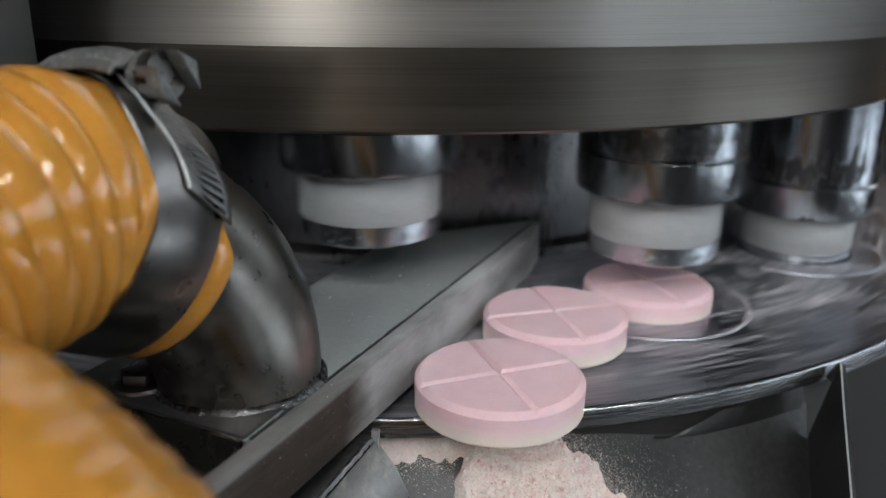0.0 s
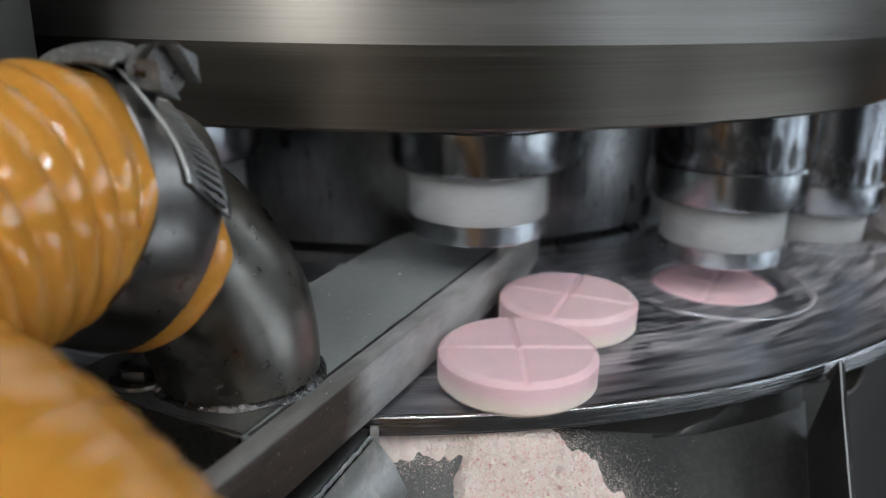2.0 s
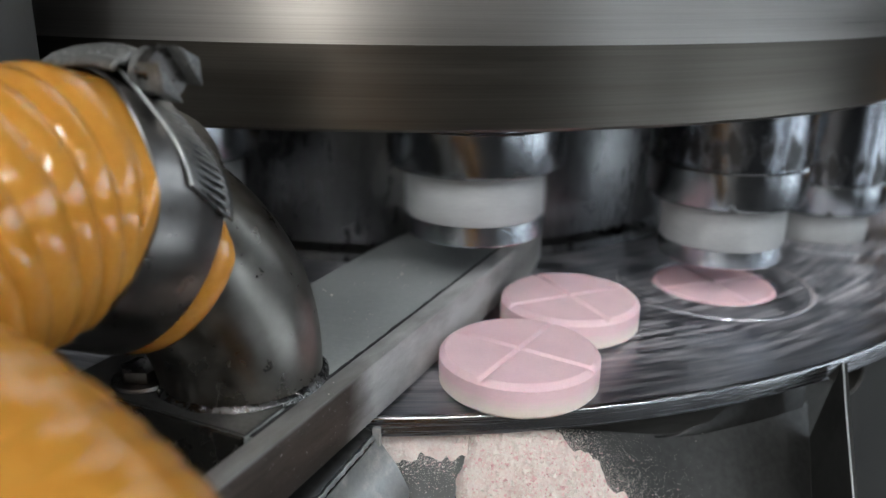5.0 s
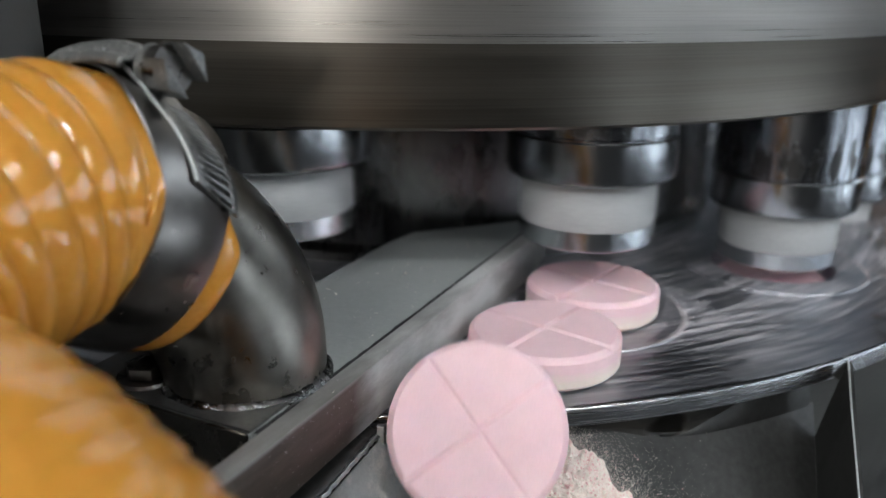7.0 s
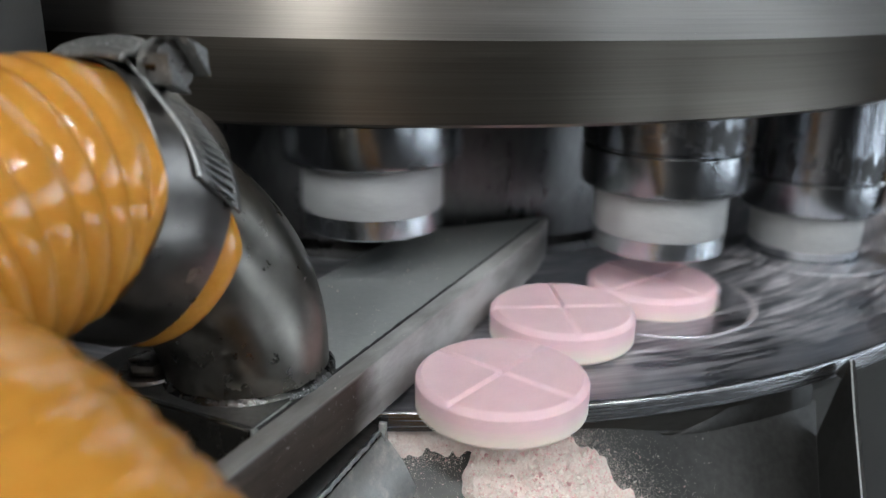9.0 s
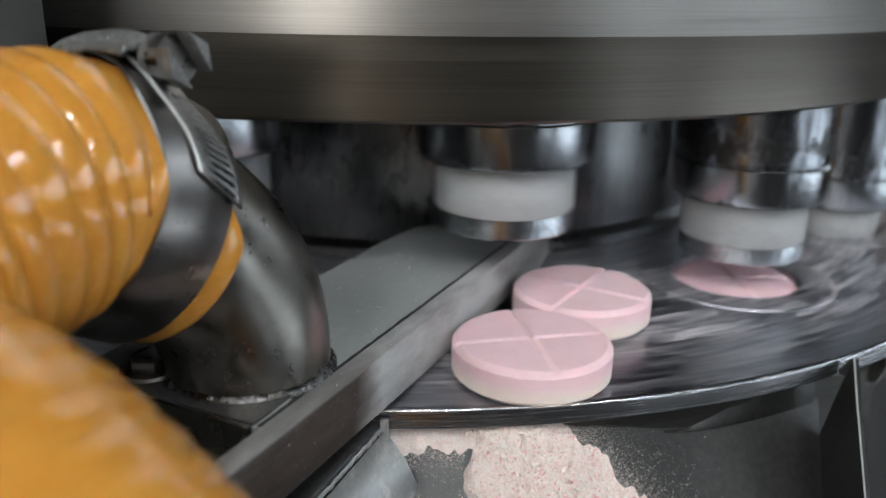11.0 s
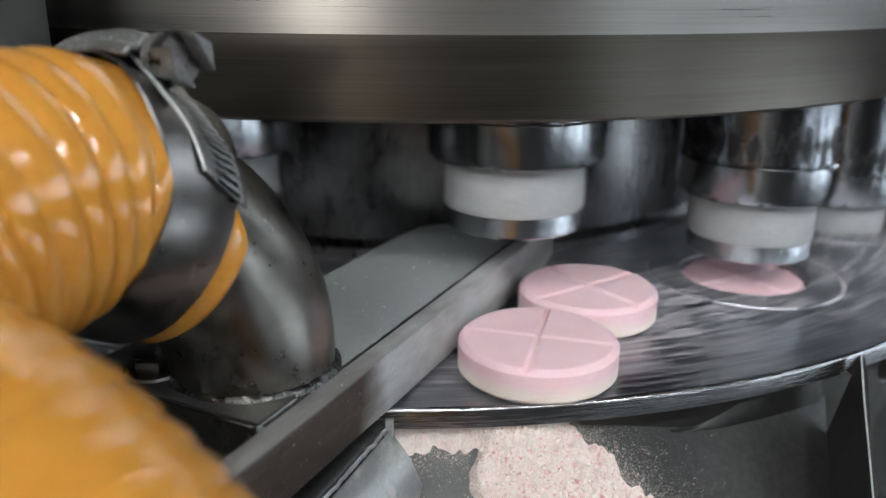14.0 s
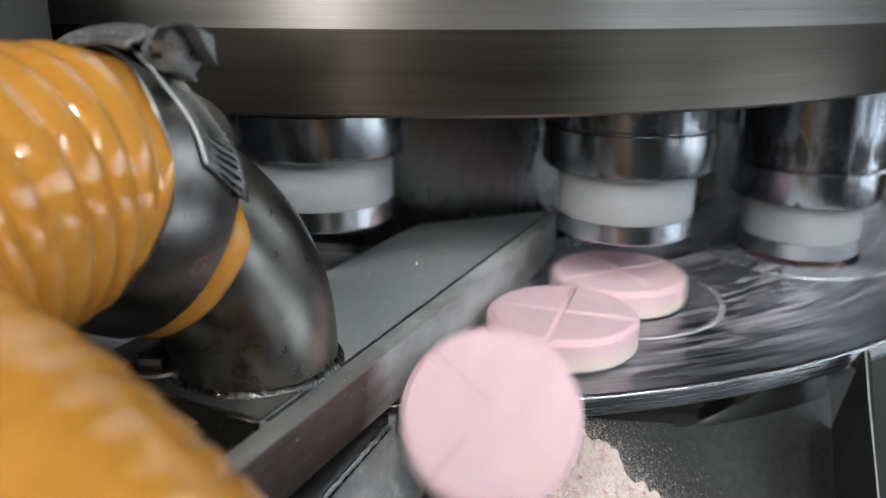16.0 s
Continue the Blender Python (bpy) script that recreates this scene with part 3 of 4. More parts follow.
def hose():
    h = tagged(new("suction_hose"), "glossy amber ribbed plastic suction hose clamped to the elbow", "hose")
    pts = smooth_path((RING - AXIS * 0.001, RING + AXIS * 0.006, (-0.0912, 0.1455, 0.0712), (-0.1005, 0.1270, 0.0664), (-0.1030, 0.1090, 0.0602), (-0.0860, 0.0940, 0.0530), (-0.0632, 0.0860, 0.0438), (-0.036, 0.0745, 0.022), (-0.013, 0.066, -0.012), (-0.001, 0.06, -0.06)), 24)
    pts = resample(pts, 0.0006)
    pitch = 0.0056

    def radius(s):
        w = (s / pitch) % 1.0
        return 0.0276 + (0.0012 - 0.0005 * min(1.0, max(0.0, (s - 0.060) / 0.03))) * abs(math.sin(math.pi * w)) ** 0.7
    part("ribbed_tube", tube(pts, radius, 72, True), M_HOSE, h)
    bm = bmesh.new()
    rings = []
    for i in range(120):
        a = TAU * i / 120
        d = math.degrees((a + math.pi) % TAU - math.pi)
        short = 0.0075 * soft_step((92 - d) / 26) * soft_step((d + 100) / 30)    # pressed flat under the strip
        ring = []
        for r, z, k in ((0.0250, -0.0240, 1), (0.0258, -0.0246, 1), (0.0268, -0.0246, 1), (0.0275, -0.0239, 1), (0.0278, -0.0226, 1), (0.0276, -0.0205, 0.6), (0.0272, -0.0172, 0.1), (0.0276, 0.0005, 0)):
            ring.append(bm.verts.new((r * math.cos(a), -r * math.sin(a), z + short * k)))
        rings.append(ring)
    for a, b in zip(rings, rings[1:] + rings[:1]):
        for k in range(7):
            bm.faces.new((a[k], b[k], b[k + 1], a[k + 1]))
    cuff = part("cuff", bm, M_HOSE, h, "smooth amber hose end")
    cuff.matrix_basis = axis_frame(RING)
    return h


def clamp():
    """Local z runs into the hose, local x is up, local -y follows the screw to its head."""
    c = tagged(new("hose_clamp"), "dusty zinc worm-drive hose clamp with a slotted band", "hose clamp")
    c.matrix_basis = axis_frame(RING)
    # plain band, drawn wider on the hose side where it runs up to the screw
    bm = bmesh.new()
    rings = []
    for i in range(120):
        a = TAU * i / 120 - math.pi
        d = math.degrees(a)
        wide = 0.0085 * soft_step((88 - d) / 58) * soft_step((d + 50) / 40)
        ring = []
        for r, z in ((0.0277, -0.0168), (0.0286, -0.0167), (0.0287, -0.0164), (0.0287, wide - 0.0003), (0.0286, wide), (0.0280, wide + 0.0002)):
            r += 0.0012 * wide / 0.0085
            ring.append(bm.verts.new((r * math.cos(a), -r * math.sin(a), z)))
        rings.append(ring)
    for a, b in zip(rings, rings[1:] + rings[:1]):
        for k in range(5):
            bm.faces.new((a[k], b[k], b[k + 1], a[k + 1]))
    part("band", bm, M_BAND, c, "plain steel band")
    # slotted strip end: winds off towards the elbow, the slot cells left open, its tip cut slanting
    bm = bmesh.new()
    n, grid = 72, []
    hose_side = ((4, 0.0065), (20, 0.0045), (33, 0.0020), (41, 0.0), (52, -0.0027), (62, -0.0046), (76, -0.0064))
    pipe_side = ((4, -0.0040), (20, -0.0060), (28, -0.0078), (35, -0.0108), (43, -0.0131), (52, -0.0156), (62, -0.0173), (76, -0.0192))
    for i in range(n + 1):
        d = 4 + 66 * i / n
        lift = 0.0300 + 0.0036 * max(0.0, 1 - i / 38) ** 1.5
        hi, lo = blend(d, hose_side), blend(d, pipe_side)
        row = []
        for u in (0.0, 0.36, 0.86, 1.0):
            a = radians(d + (5.5 * max(0.0, i / n - 0.86) / 0.14 + 2.5) * (u - 0.4))
            row.append(bm.verts.new((lift * math.cos(a), -lift * math.sin(a), hi + (lo - hi) * u)))
        grid.append(row)
    for i in range(n):
        for k in range(3):
            if k == 1 and i % 4 in (1, 2) and 28 < i < 71:
                continue
            bm.faces.new((grid[i][k], grid[i + 1][k], grid[i + 1][k + 1], grid[i][k + 1]))
    edge = [Vector(row[0].co) for row in grid]
    strip = part("slotted_strip", bm, M_STRIP, c, "slotted steel strip end")
    th = strip.modifiers.new("thickness", "SOLIDIFY")
    th.thickness = 0.0007
    # Bright rim puts the strip edge's light line into the material.
    part("strip_rim", tube(edge, 0.00042, 8), M_SHEET, c, "bright rim for the light line on the strip edge")
    # screw housing: a rounded saddle
    bm = bmesh.new()
    rows = []
    prof = [(-0.0058, 0.0), (-0.0060, 0.0034), (-0.0050, 0.0052), (-0.0036, 0.0056), (0.0046, 0.0056), (0.0060, 0.0048), (0.0068, 0.0022), (0.0086, 0.0014), (0.0092, -0.0010)]
    for y, base, top in ((0.0205, 0.0245, 0.35), (0.0190, 0.0262, 0.8), (0.0150, 0.0280, 1.0), (0.008, 0.0298, 1.05), (0.000, 0.0308, 1.05), (-0.006, 0.0308, 1.05), (-0.0105, 0.0304, 1.0), (-0.0118, 0.0302, 0.8)):
        rows.append([bm.verts.new((base + hgt * top, y, z)) for z, hgt in prof])
    for a, b in zip(rows, rows[1:]):
        for k in range(len(prof) - 1):
            bm.faces.new((a[k], a[k + 1], b[k + 1], b[k]))
    bm.faces.new(rows[0])
    hs = part("screw_housing", bm, M_CLAMP, c, "dusty rounded screw housing")
    th = hs.modifiers.new("thickness", "SOLIDIFY")
    th.thickness = 0.0009
    # hexagonal slotted head: two jaws with a driver slot between them
    ax = Vector((0.0326, -0.0110, 0.0008))
    collar = part("screw_collar", lathe(((0.0, 0.0), (0.0046, 0.0), (0.0052, 0.0008), (0.0052, 0.0032), (0.0044, 0.0040), (0.0, 0.0040)), 40), M_CLAMP, c)
    collar.matrix_basis = Matrix.Translation(ax) @ pose(0, 0, 0, 90)
    for side in (1, -1):
        r = 0.0059
        arc = [radians(60 * k + 30) for k in range(7)]
        pts = [(r * math.cos(a), r * math.sin(a)) for a in arc]
        half = [(x, max(0.0011, y)) for x, y in pts if y > -0.001]
        jaw = part("screw_jaw", solid([(x, y) for x, y in half], 0.0, 0.0072, 0.0005), M_CLAMP, c, "slotted dusty screw head")
        jaw.matrix_basis = Matrix.Translation(ax + Vector((0, -0.0038, 0))) @ pose(0, 0, 0, 90) @ pose(0, 0, 0, 0, 0, 62 + (0 if side > 0 else 180))
    core = part("screw_core", lathe(((0.0, 0.0), (0.0052, 0.0), (0.0052, 0.0040), (0.0, 0.0040)), 24), M_BAND, c)
    core.matrix_basis = Matrix.Translation(ax + Vector((0, -0.0028, 0))) @ pose(0, 0, 0, 90)
    return c


# ---- chute ----
def chute_point(x, run, over=0.0):
    """A point of the chute floor: x across, run down from its head under the rim, over above it."""
    head = CY - math.sqrt(max(0.0, 0.3025 ** 2 - (x - CX) ** 2))
    side = soft_step((x - 0.015) / 0.07)
    drop = 0.0082 + 0.0105 * side + 0.12 * min(run, 0.02) + 0.80 * run
    return Vector((x - 0.10 * run, head - run - 0.62 * over, -drop + 0.78 * over))


def chute_right(run):
    """Where the chute floor folds up into its side wall."""
    return 0.1250 - 0.17 * min(run, 0.07)


def chute():
    c = tagged(new("discharge_chute"), "dark sheet steel discharge chute below the turret rim", "chute")
    bm = bmesh.new()
    runs = [0.0, 0.004, 0.008, 0.012, 0.016, 0.02, 0.03, 0.05, 0.08, 0.12, 0.2, 0.3, 0.4, 0.5, 0.70]
    for under in (0.0, -0.0015):
        rows = [[bm.verts.new(chute_point(-0.045 + (chute_right(r) + 0.045) * i / 40, r, under)) for r in runs] for i in range(41)]
        for a, b in zip(rows, rows[1:]):
            for k in range(len(runs) - 1):
                bm.faces.new((a[k], b[k], b[k + 1], a[k + 1]))
    part("floor_sheet", bm, M_CHUTE, c, "dark sloping floor sheet")
    # head lip that closes the corner between floor, rim and wall
    bm = bmesh.new()
    cols = []
    for i in range(25):
        x = 0.066 + 0.056 * i / 24
        f = chute_point(x, 0.0005)
        up = max(0.0, -0.0080 - f.z) * soft_step(i / 18)
        cols.append([bm.verts.new(f + Vector((0, -0.0012 * (1 - v * v), up * v))) for v in (0.0, 0.35, 0.7, 1.0)])
    for a, b in zip(cols, cols[1:]):
        for k in range(3):
            bm.faces.new((a[k], b[k], b[k + 1], a[k + 1]))
    part("head_lip", bm, M_CHUTE, c, "dark curved head of the chute")
    # upright side wall folded up from the floor
    bm = bmesh.new()
    loops = []
    for r in [0.0088] + runs[3:]:
        f = chute_point(chute_right(r), r, 0.0002)
        e = f + Vector((0.0065, 0.0004, 0.0275))
        loops.append([bm.verts.new(v) for v in (f, f * 0.15 + e * 0.85, e, e + Vector((0.0013, -0.0010, -0.0002)), f + Vector((0.0013, -0.0010, -0.0015)))])
    for a, b in zip(loops, loops[1:]):
        for k in range(5):
            bm.faces.new((a[k], b[k], b[(k + 1) % 5], a[(k + 1) % 5]))
    bm.faces.new(loops[0])
    bm.faces.new(loops[-1])
    edge = [Vector(l[2].co) for l in loops]
    part("side_wall", bm, M_CHUTE, c, "dark upright side wall", False)
    bent = solid(((0.0, 0.0), (0.0042, 0.0052), (0.0042, -0.0030)), -0.0006, 0.0006, 0.0003)
    part("bent_corner", bent, M_CHUTE, c, "dark bent corner tab").matrix_basis = Matrix.Translation(edge[0] + Vector((-0.0042, 0.0, -0.0052))) @ pose(0, 0, 0, 90)
    # Pale lip along the wall top: its lit edge put in as colour.
    bm = bmesh.new()
    lips = [[bm.verts.new(l + Vector(v)) for v in ((-0.0001, -0.0001, 0.0), (0.0001, -0.0001, 0.0003), (0.0004, -0.0004, 0.0001))] for l in edge]
    for a, b in zip(lips, lips[1:]):
        for k in (0, 1):
            bm.faces.new((a[k], b[k], b[k + 1], a[k + 1]))
    part("lit_edge", bm, M_PLATE, c, "pale lip for the wall's lit edge")
    # side sheet under the bar: a flange and a wall bent down from it, with a worn edge
    flange, wall, torn = bmesh.new(), bmesh.new(), bmesh.new()
    flange_rows, wall_rows, torn_rows = [], [], []
    for i in range(161):
        d = 0.5 * (i / 160) ** 2
        wob = 0.0007 * noise.noise((d * 420, 0, 0)) + 0.0005 * noise.noise((d * 1300, 3.0, 0))
        p = Vector((-0.0192 - 0.421 * d, 0.1975 - 0.907 * d, -0.0035 - 0.10 * d))
        e = p + Vector((wob, -0.3 * wob, 0))
        flange_rows.append([flange.verts.new(v) for v in (p + Vector((-0.020, 0.009, 0.001)), p + Vector((-0.004, 0.002, 0.0006)), e)])
        torn_rows.append([torn.verts.new(v) for v in (e + Vector((0, 0, 0.0001)), e + Vector((0.0005 + abs(wob), -0.0003, 0.0003)), e + Vector((0.0010 + abs(wob), -0.0005, -0.0007)))])
        w = p + Vector((0.0009, -0.0004, -0.0016))
        wall_rows.append([wall.verts.new(v) for v in (w, w + Vector((0.0056, -0.0012, -0.0080 - 0.3 * d)), w + Vector((0.0125, -0.0030, -0.0230 - 0.7 * d)))])
    for bm, rows in ((flange, flange_rows), (wall, wall_rows), (torn, torn_rows)):
        for a, b in zip(rows, rows[1:]):
            for k in (0, 1):
                bm.faces.new((a[k], b[k], b[k + 1], a[k + 1]))
    for nm, bm, m, lb in (("side_flange", flange, M_CHUTE, "dark dusty side flange"), ("side_sheet", wall, M_SHEET, "bright worn side sheet"), ("torn_edge", torn, M_SHEET, "ragged bright torn edge")):
        th = part(nm, bm, m, c, lb).modifiers.new("thickness", "SOLIDIFY")
        th.thickness = 0.0005
    tab = part("bracket_tab", solid(((-0.0012, -0.0008), (0.0009, -0.0012), (0.0013, 0.0006), (-0.0010, 0.0009)), -0.0070, 0.0, 0.0004), M_SHEET, c, "torn bright bracket tab")
    tab.location = (-0.0182, 0.1965, -0.001)
    return c


def drum_wall():
    """Side of the turret drum with a round screw hole at every station."""
    bm = bmesh.new()
    rad, top, low, zc, hole = 0.3035, -0.0066, -0.16, -0.0150, 0.0066
    half = STEP / 2 * rad
    angles = [TAU * i / 40 for i in range(40)] + [math.atan2(z - zc, x) % TAU for x in (-half, half) for z in (top, low)]
    angles.sort()
    for k in range(STATIONS):
        rows = []
        for a in angles:
            c, d = math.cos(a), math.sin(a)
            far = min(half / abs(c) if abs(c) > 1e-9 else 9, (top - zc) / d if d > 1e-9 else 9, (low - zc) / d if d < -1e-9 else 9)
            row = []
            for dist, r in ((far, rad), (hole + 0.0006, rad), (hole, rad - 0.0006), (hole, rad - 0.012), (0.0001, rad - 0.012)):
                b = k * STEP + c * dist / rad
                row.append(bm.verts.new((r * math.cos(b), r * math.sin(b), zc + d * dist)))
            rows.append(row)
        n = len(rows)
        for i in range(n):
            for q in range(4):
                bm.faces.new((rows[i][q], rows[(i + 1) % n][q], rows[(i + 1) % n][q + 1], rows[i][q + 1]))
    bmesh.ops.remove_doubles(bm, verts=bm.verts, dist=1e-6)
    return bm


def powder():
    """Granulate heaped on the chute floor: a lumpy layer and loose crumbs."""
    def depth(x, r):
        p, q = 0.8 * x + 0.6 * r, 0.8 * r - 0.6 * x
        n0 = noise.noise((p * 62, q * 62, 0.37))
        n1 = noise.noise((p * 160, q * 160, 0.61))
        n2 = noise.noise((q * 400, p * 400, 3.43))
        ledge = 1.0 if -0.030 < x < 0.012 else 0.0
        ledge *= max(0.0, min(1.0, 1.5 * (1 - r / (0.0088 + 0.0007 * n1 + 0.0010 * n0 + 0.0010 * n2))))
        ledge *= min(1.0, (x + 0.0215) / 0.004) if x > -0.0215 else 0.0
        edge = 0.006 + 0.22 * max(0.0, r - 0.004) - 0.3 * max(0.0, 0.004 - r) + 0.006 * n0
        right = 0.037 + 1.55 * r + 0.004 * n0 + 0.003 * n1 + 0.0015 * n2
        heap = max(0.0, min(1.0, (x - edge + 0.004 * n1 + 0.002 * n2) / 0.005)) * max(0.0, min(1.0, (right - x) / 0.012))
        heap *= max(0.0, min(1.0, (r + 0.003 + 0.002 * n1) / 0.004)) * max(0.0, min(1.0, (0.07 - r) / 0.02))
        body = 0.0018 * ledge + heap * (0.0042 + 0.0015 * n0 + 0.0011 * n1 + 0.0008 * n2)
        return body + ((0.0005 * n2 + 0.0008 * heap * noise.noise((p * 760, q * 760, 7.29))) if body > 0.0005 else 0.0) - 0.0006
    bm = bmesh.new()
    nx, nr = 250, 190
    grid = [[None] * (nr + 1) for _ in range(nx + 1)]
    for i in range(nx + 1):
        x = -0.024 + 0.106 * i / nx
        for k in range(nr + 1):
            r = 0.072 * k / nr
            grid[i][k] = bm.verts.new(chute_point(x, r, depth(x, r)))
    for i in range(nx):
        for k in range(nr):
            bm.faces.new((grid[i][k], grid[i + 1][k], grid[i + 1][k + 1], grid[i][k + 1]))
    heap = tagged(new("powder_heap"), "heap of pink and cream tablet granulate on the chute", "powder", kind="stuff")
    part("layer", bm, M_POWDER, heap)
    rnd = random.Random(3)
    shape = [Vector(v) for v in ((1, 0, -0.3), (-0.5, 0.87, -0.3), (-0.5, -0.87, -0.3), (0.1, 0.1, 1))]
    sets = (("cream_crumbs", M_CRUMB, 8200, 0.005, 0.42, -0.024, 0.085), ("pink_crumbs", M_CRUMB_PINK, 5600, 0.004, 0.42, -0.024, 0.085),
            ("fine_dust", M_CRUMB, 17000, 0.007, 0.16, 0.026, 0.085), ("ledge_dust", M_CRUMB, 8000, 0.006, 0.13, -0.024, 0.008))
    for nm, m, count, reach, fine, x0, x1 in sets:
        verts, faces = [], []
        made = 0
        while made < count:
            x, r = rnd.uniform(x0, x1), rnd.uniform(0.0, 0.068)
            d = depth(x, r)
            loose = d < 0.0005
            if loose:
                spread = 0.9 * math.exp(-max(0.0, r - 0.007) / 0.0024) if x < 0.005 else math.exp(-max(0.0, x - 0.034 - 1.55 * r) / reach) * (0.9 if x > 0.028 else 0.05)
                if rnd.random() > spread:
                    continue
            elif fine < 0.4:
                continue
            elif x < 0.004 and rnd.random() > 0.12:
                continue
            elif m is M_CRUMB_PINK and rnd.random() > 0.25 + 12 * max(0, x - 0.006):
                continue
            size = rnd.uniform(0.00014, 0.0007) * (fine if loose else 0.8) * (2.3 if not loose and rnd.random() < 0.10 else 1)
            base = chute_point(x, r, max(d, 0.0) + size * 0.2)
            turn = Euler((rnd.uniform(0, 6), rnd.uniform(0, 6), rnd.uniform(0, 6))).to_matrix()
            o = len(verts)
            verts += [base + turn @ (v * size * rnd.uniform(0.7, 1.2)) for v in shape]
            faces += [(o, o + 1, o + 3), (o + 1, o + 2, o + 3), (o + 2, o, o + 3), (o, o + 2, o + 1)]
            made += 1
        me = bpy.data.meshes.new(nm)
        me.from_pydata(verts, [], faces)
        tagged(part_mesh(nm, me, m, heap, "", False), kind="stuff")


def table_crumbs():
    """Loose grains lying on the scraper plate."""
    rnd = random.Random(11)
    g = tagged(new("loose_grains"), "scattered pale powder grains on the scraper plate", "powder", kind="stuff")
    verts, faces = [], []
    for _ in range(260):
        y = rnd.uniform(-0.03, 0.13)
        x = rnd.uniform(-0.046, -0.001)
        if rnd.random() > math.exp(-abs(y - 0.075) / 0.03) and rnd.random() > 0.25:
            continue
        size = rnd.uniform(0.00010, 0.0003) * (2.2 if rnd.random() < 0.04 else 1)
        base = BAR @ Vector((x, y, 0.0180 + size * 0.3))
        turn = Euler((rnd.uniform(0, 6), rnd.uniform(0, 6), rnd.uniform(0, 6))).to_matrix()
        o = len(verts)
        verts += [base + turn @ (Vector(v) * size) for v in ((1, 0, -0.3), (-0.5, 0.87, -0.3), (-0.5, -0.87, -0.3), (0.1, 0.1, 1))]
        faces += [(o, o + 1, o + 3), (o + 1, o + 2, o + 3), (o + 2, o, o + 3), (o, o + 2, o + 1)]
    me = bpy.data.meshes.new("grains")
    me.from_pydata(verts, [], faces)
    tagged(part_mesh("grains", me, M_CRUMB, g, "", False), kind="stuff")


# ---- machine body round the turret ----
def machine():
    b = tagged(new("press_frame"), "dark enclosure of the tablet press behind the turret", "machine frame")
    part("back_panel", box(-0.6, 0.9, 0.95, 0.98, -0.6, 0.5, 0.004), M_DARK, b)
    # Unseen, added so the ring's left end mirrors something dark.
    part("unseen_panel", box(-0.56, -0.53, -0.15, 0.95, -0.6, 0.5, 0.004), M_DARK, b, "unseen dark panel for the ring's left end to mirror")
    part("pillar", box(-0.30, -0.1148, 0.205, 0.235, 0.045, 0.5, 0.004), M_PANEL, b, "grey painted pillar")
    part("base", lathe(((0.26, -0.6), (0.26, -0.05), (0.0, -0.05)), 96), M_DARK, b).location = (CX, CY, 0)


def far_hose():
    h = tagged(new("second_hose"), "amber plastic hose on the other side of the turret", "hose")
    pts = resample(smooth_path(((0.328, 0.60, 0.052), (0.352, 0.585, 0.055), (0.40, 0.56, 0.06), (0.47, 0.55, 0.05), (0.56, 0.56, -0.05)), 16), 0.002)
    part("ribbed_tube", tube(pts, lambda s: 0.021 + 0.002 * abs(math.sin(math.pi * s / 0.007)), 40, True), M_HOSE, h)


def window():
    """Tall east wall glazing, and unseen glowing panes added high in the far south wall."""
    w = tagged(new("window_1"), "tall hall glazing with pale daylight behind it", "window", kind="structure")
    for y, wide in ((-3.9, 0.12), (-3.15, 0.30), (-2.2, 0.10), (-1.3, 0.30), (-0.45, 0.34), (0.35, 0.16)):
        part("pane", box(3.47, 3.485, y, y + wide, -0.93, -0.36, 0.002), M_SKY, w)
        part("pane", box(3.47, 3.485, y, y + wide, 0.68, 1.5, 0.002), M_SKY, w)
        part("mullion", box(3.45, 3.495, y + wide, y + wide + 0.06, -0.95, 1.55, 0.004), M_PANEL, w)
    for y in (0.80, 1.50, 2.20):
        part("pane", box(3.47, 3.485, y, y + 0.30, 0.68, 1.5, 0.002), M_SKY, w)
        part("mullion", box(3.45, 3.495, y + 0.30, y + 0.36, -0.95, 1.55, 0.004), M_PANEL, w)
    # Unseen glow, added for the highlight on the upper band's left.
    v = tagged(new("highlight_panes"), "wide bright panes added in the far hall wall for the ring's highlight", "window", kind="structure")
    for x in (-3.3, -2.6):
        part("pane", box(x, x + 0.6, -8.985, -8.97, 0.6, 1.7, 0.002), M_BRIGHT, v)
    part("mullion", box(-2.68, -2.62, -8.995, -8.95, 0.45, 1.75, 0.004), M_PANEL, v)


hall()
ceiling_lamps()
TURRET = turret()
PUNCHES = punches(TURRET)
scraper()
foot_plate()
seam()
elbow()
plate_bolt()
hose()
clamp()
chute()
powder()
table_crumbs()
machine()
far_hose()
window()

# ---- moving parts ----
FIRST = -3                       # station of the first tablet that is still in view at the start
COUNT = 28
TABLETS = tablets(COUNT)


LIFT = ((-3.2, -0.012), (-2.6, 0.03), (-0.12, 0.0345), (0.0, 0.0350), (0.18, 0.0338), (0.323, 0.0289), (0.448, 0.0210), (0.60, 0.0135), (0.74, 0.0053), (0.852, -0.0007), (0.98, -0.008), (1.2, -0.012), (3.2, -0.012))
RISE = ((0.30, 0.0005), (0.38, -0.0004), (0.448, -0.0032), (0.52, -0.0070), (0.56, -0.0090), (0.62, -0.0113), (0.70, -0.0142), (0.85, -0.018), (1.2, -0.022), (3.0, -0.022), (4.2, -0.033))
SLIDE = ((-0.62, 0.1985), (-0.56, 0.2015), (-0.508, 0.2055), (-0.449, 0.2096), (-0.36, 0.2190), (-0.30, 0.2245), (-0.25, 0.2290), (-0.18, 0.2350), (-0.12, 0.2410), (-0.06, 0.2490), (0.0, 0.2560), (0.09, 0.2635), (0.15, 0.2690), (0.20, 0.2735), (0.27, 0.2795), (0.33, 0.2840))
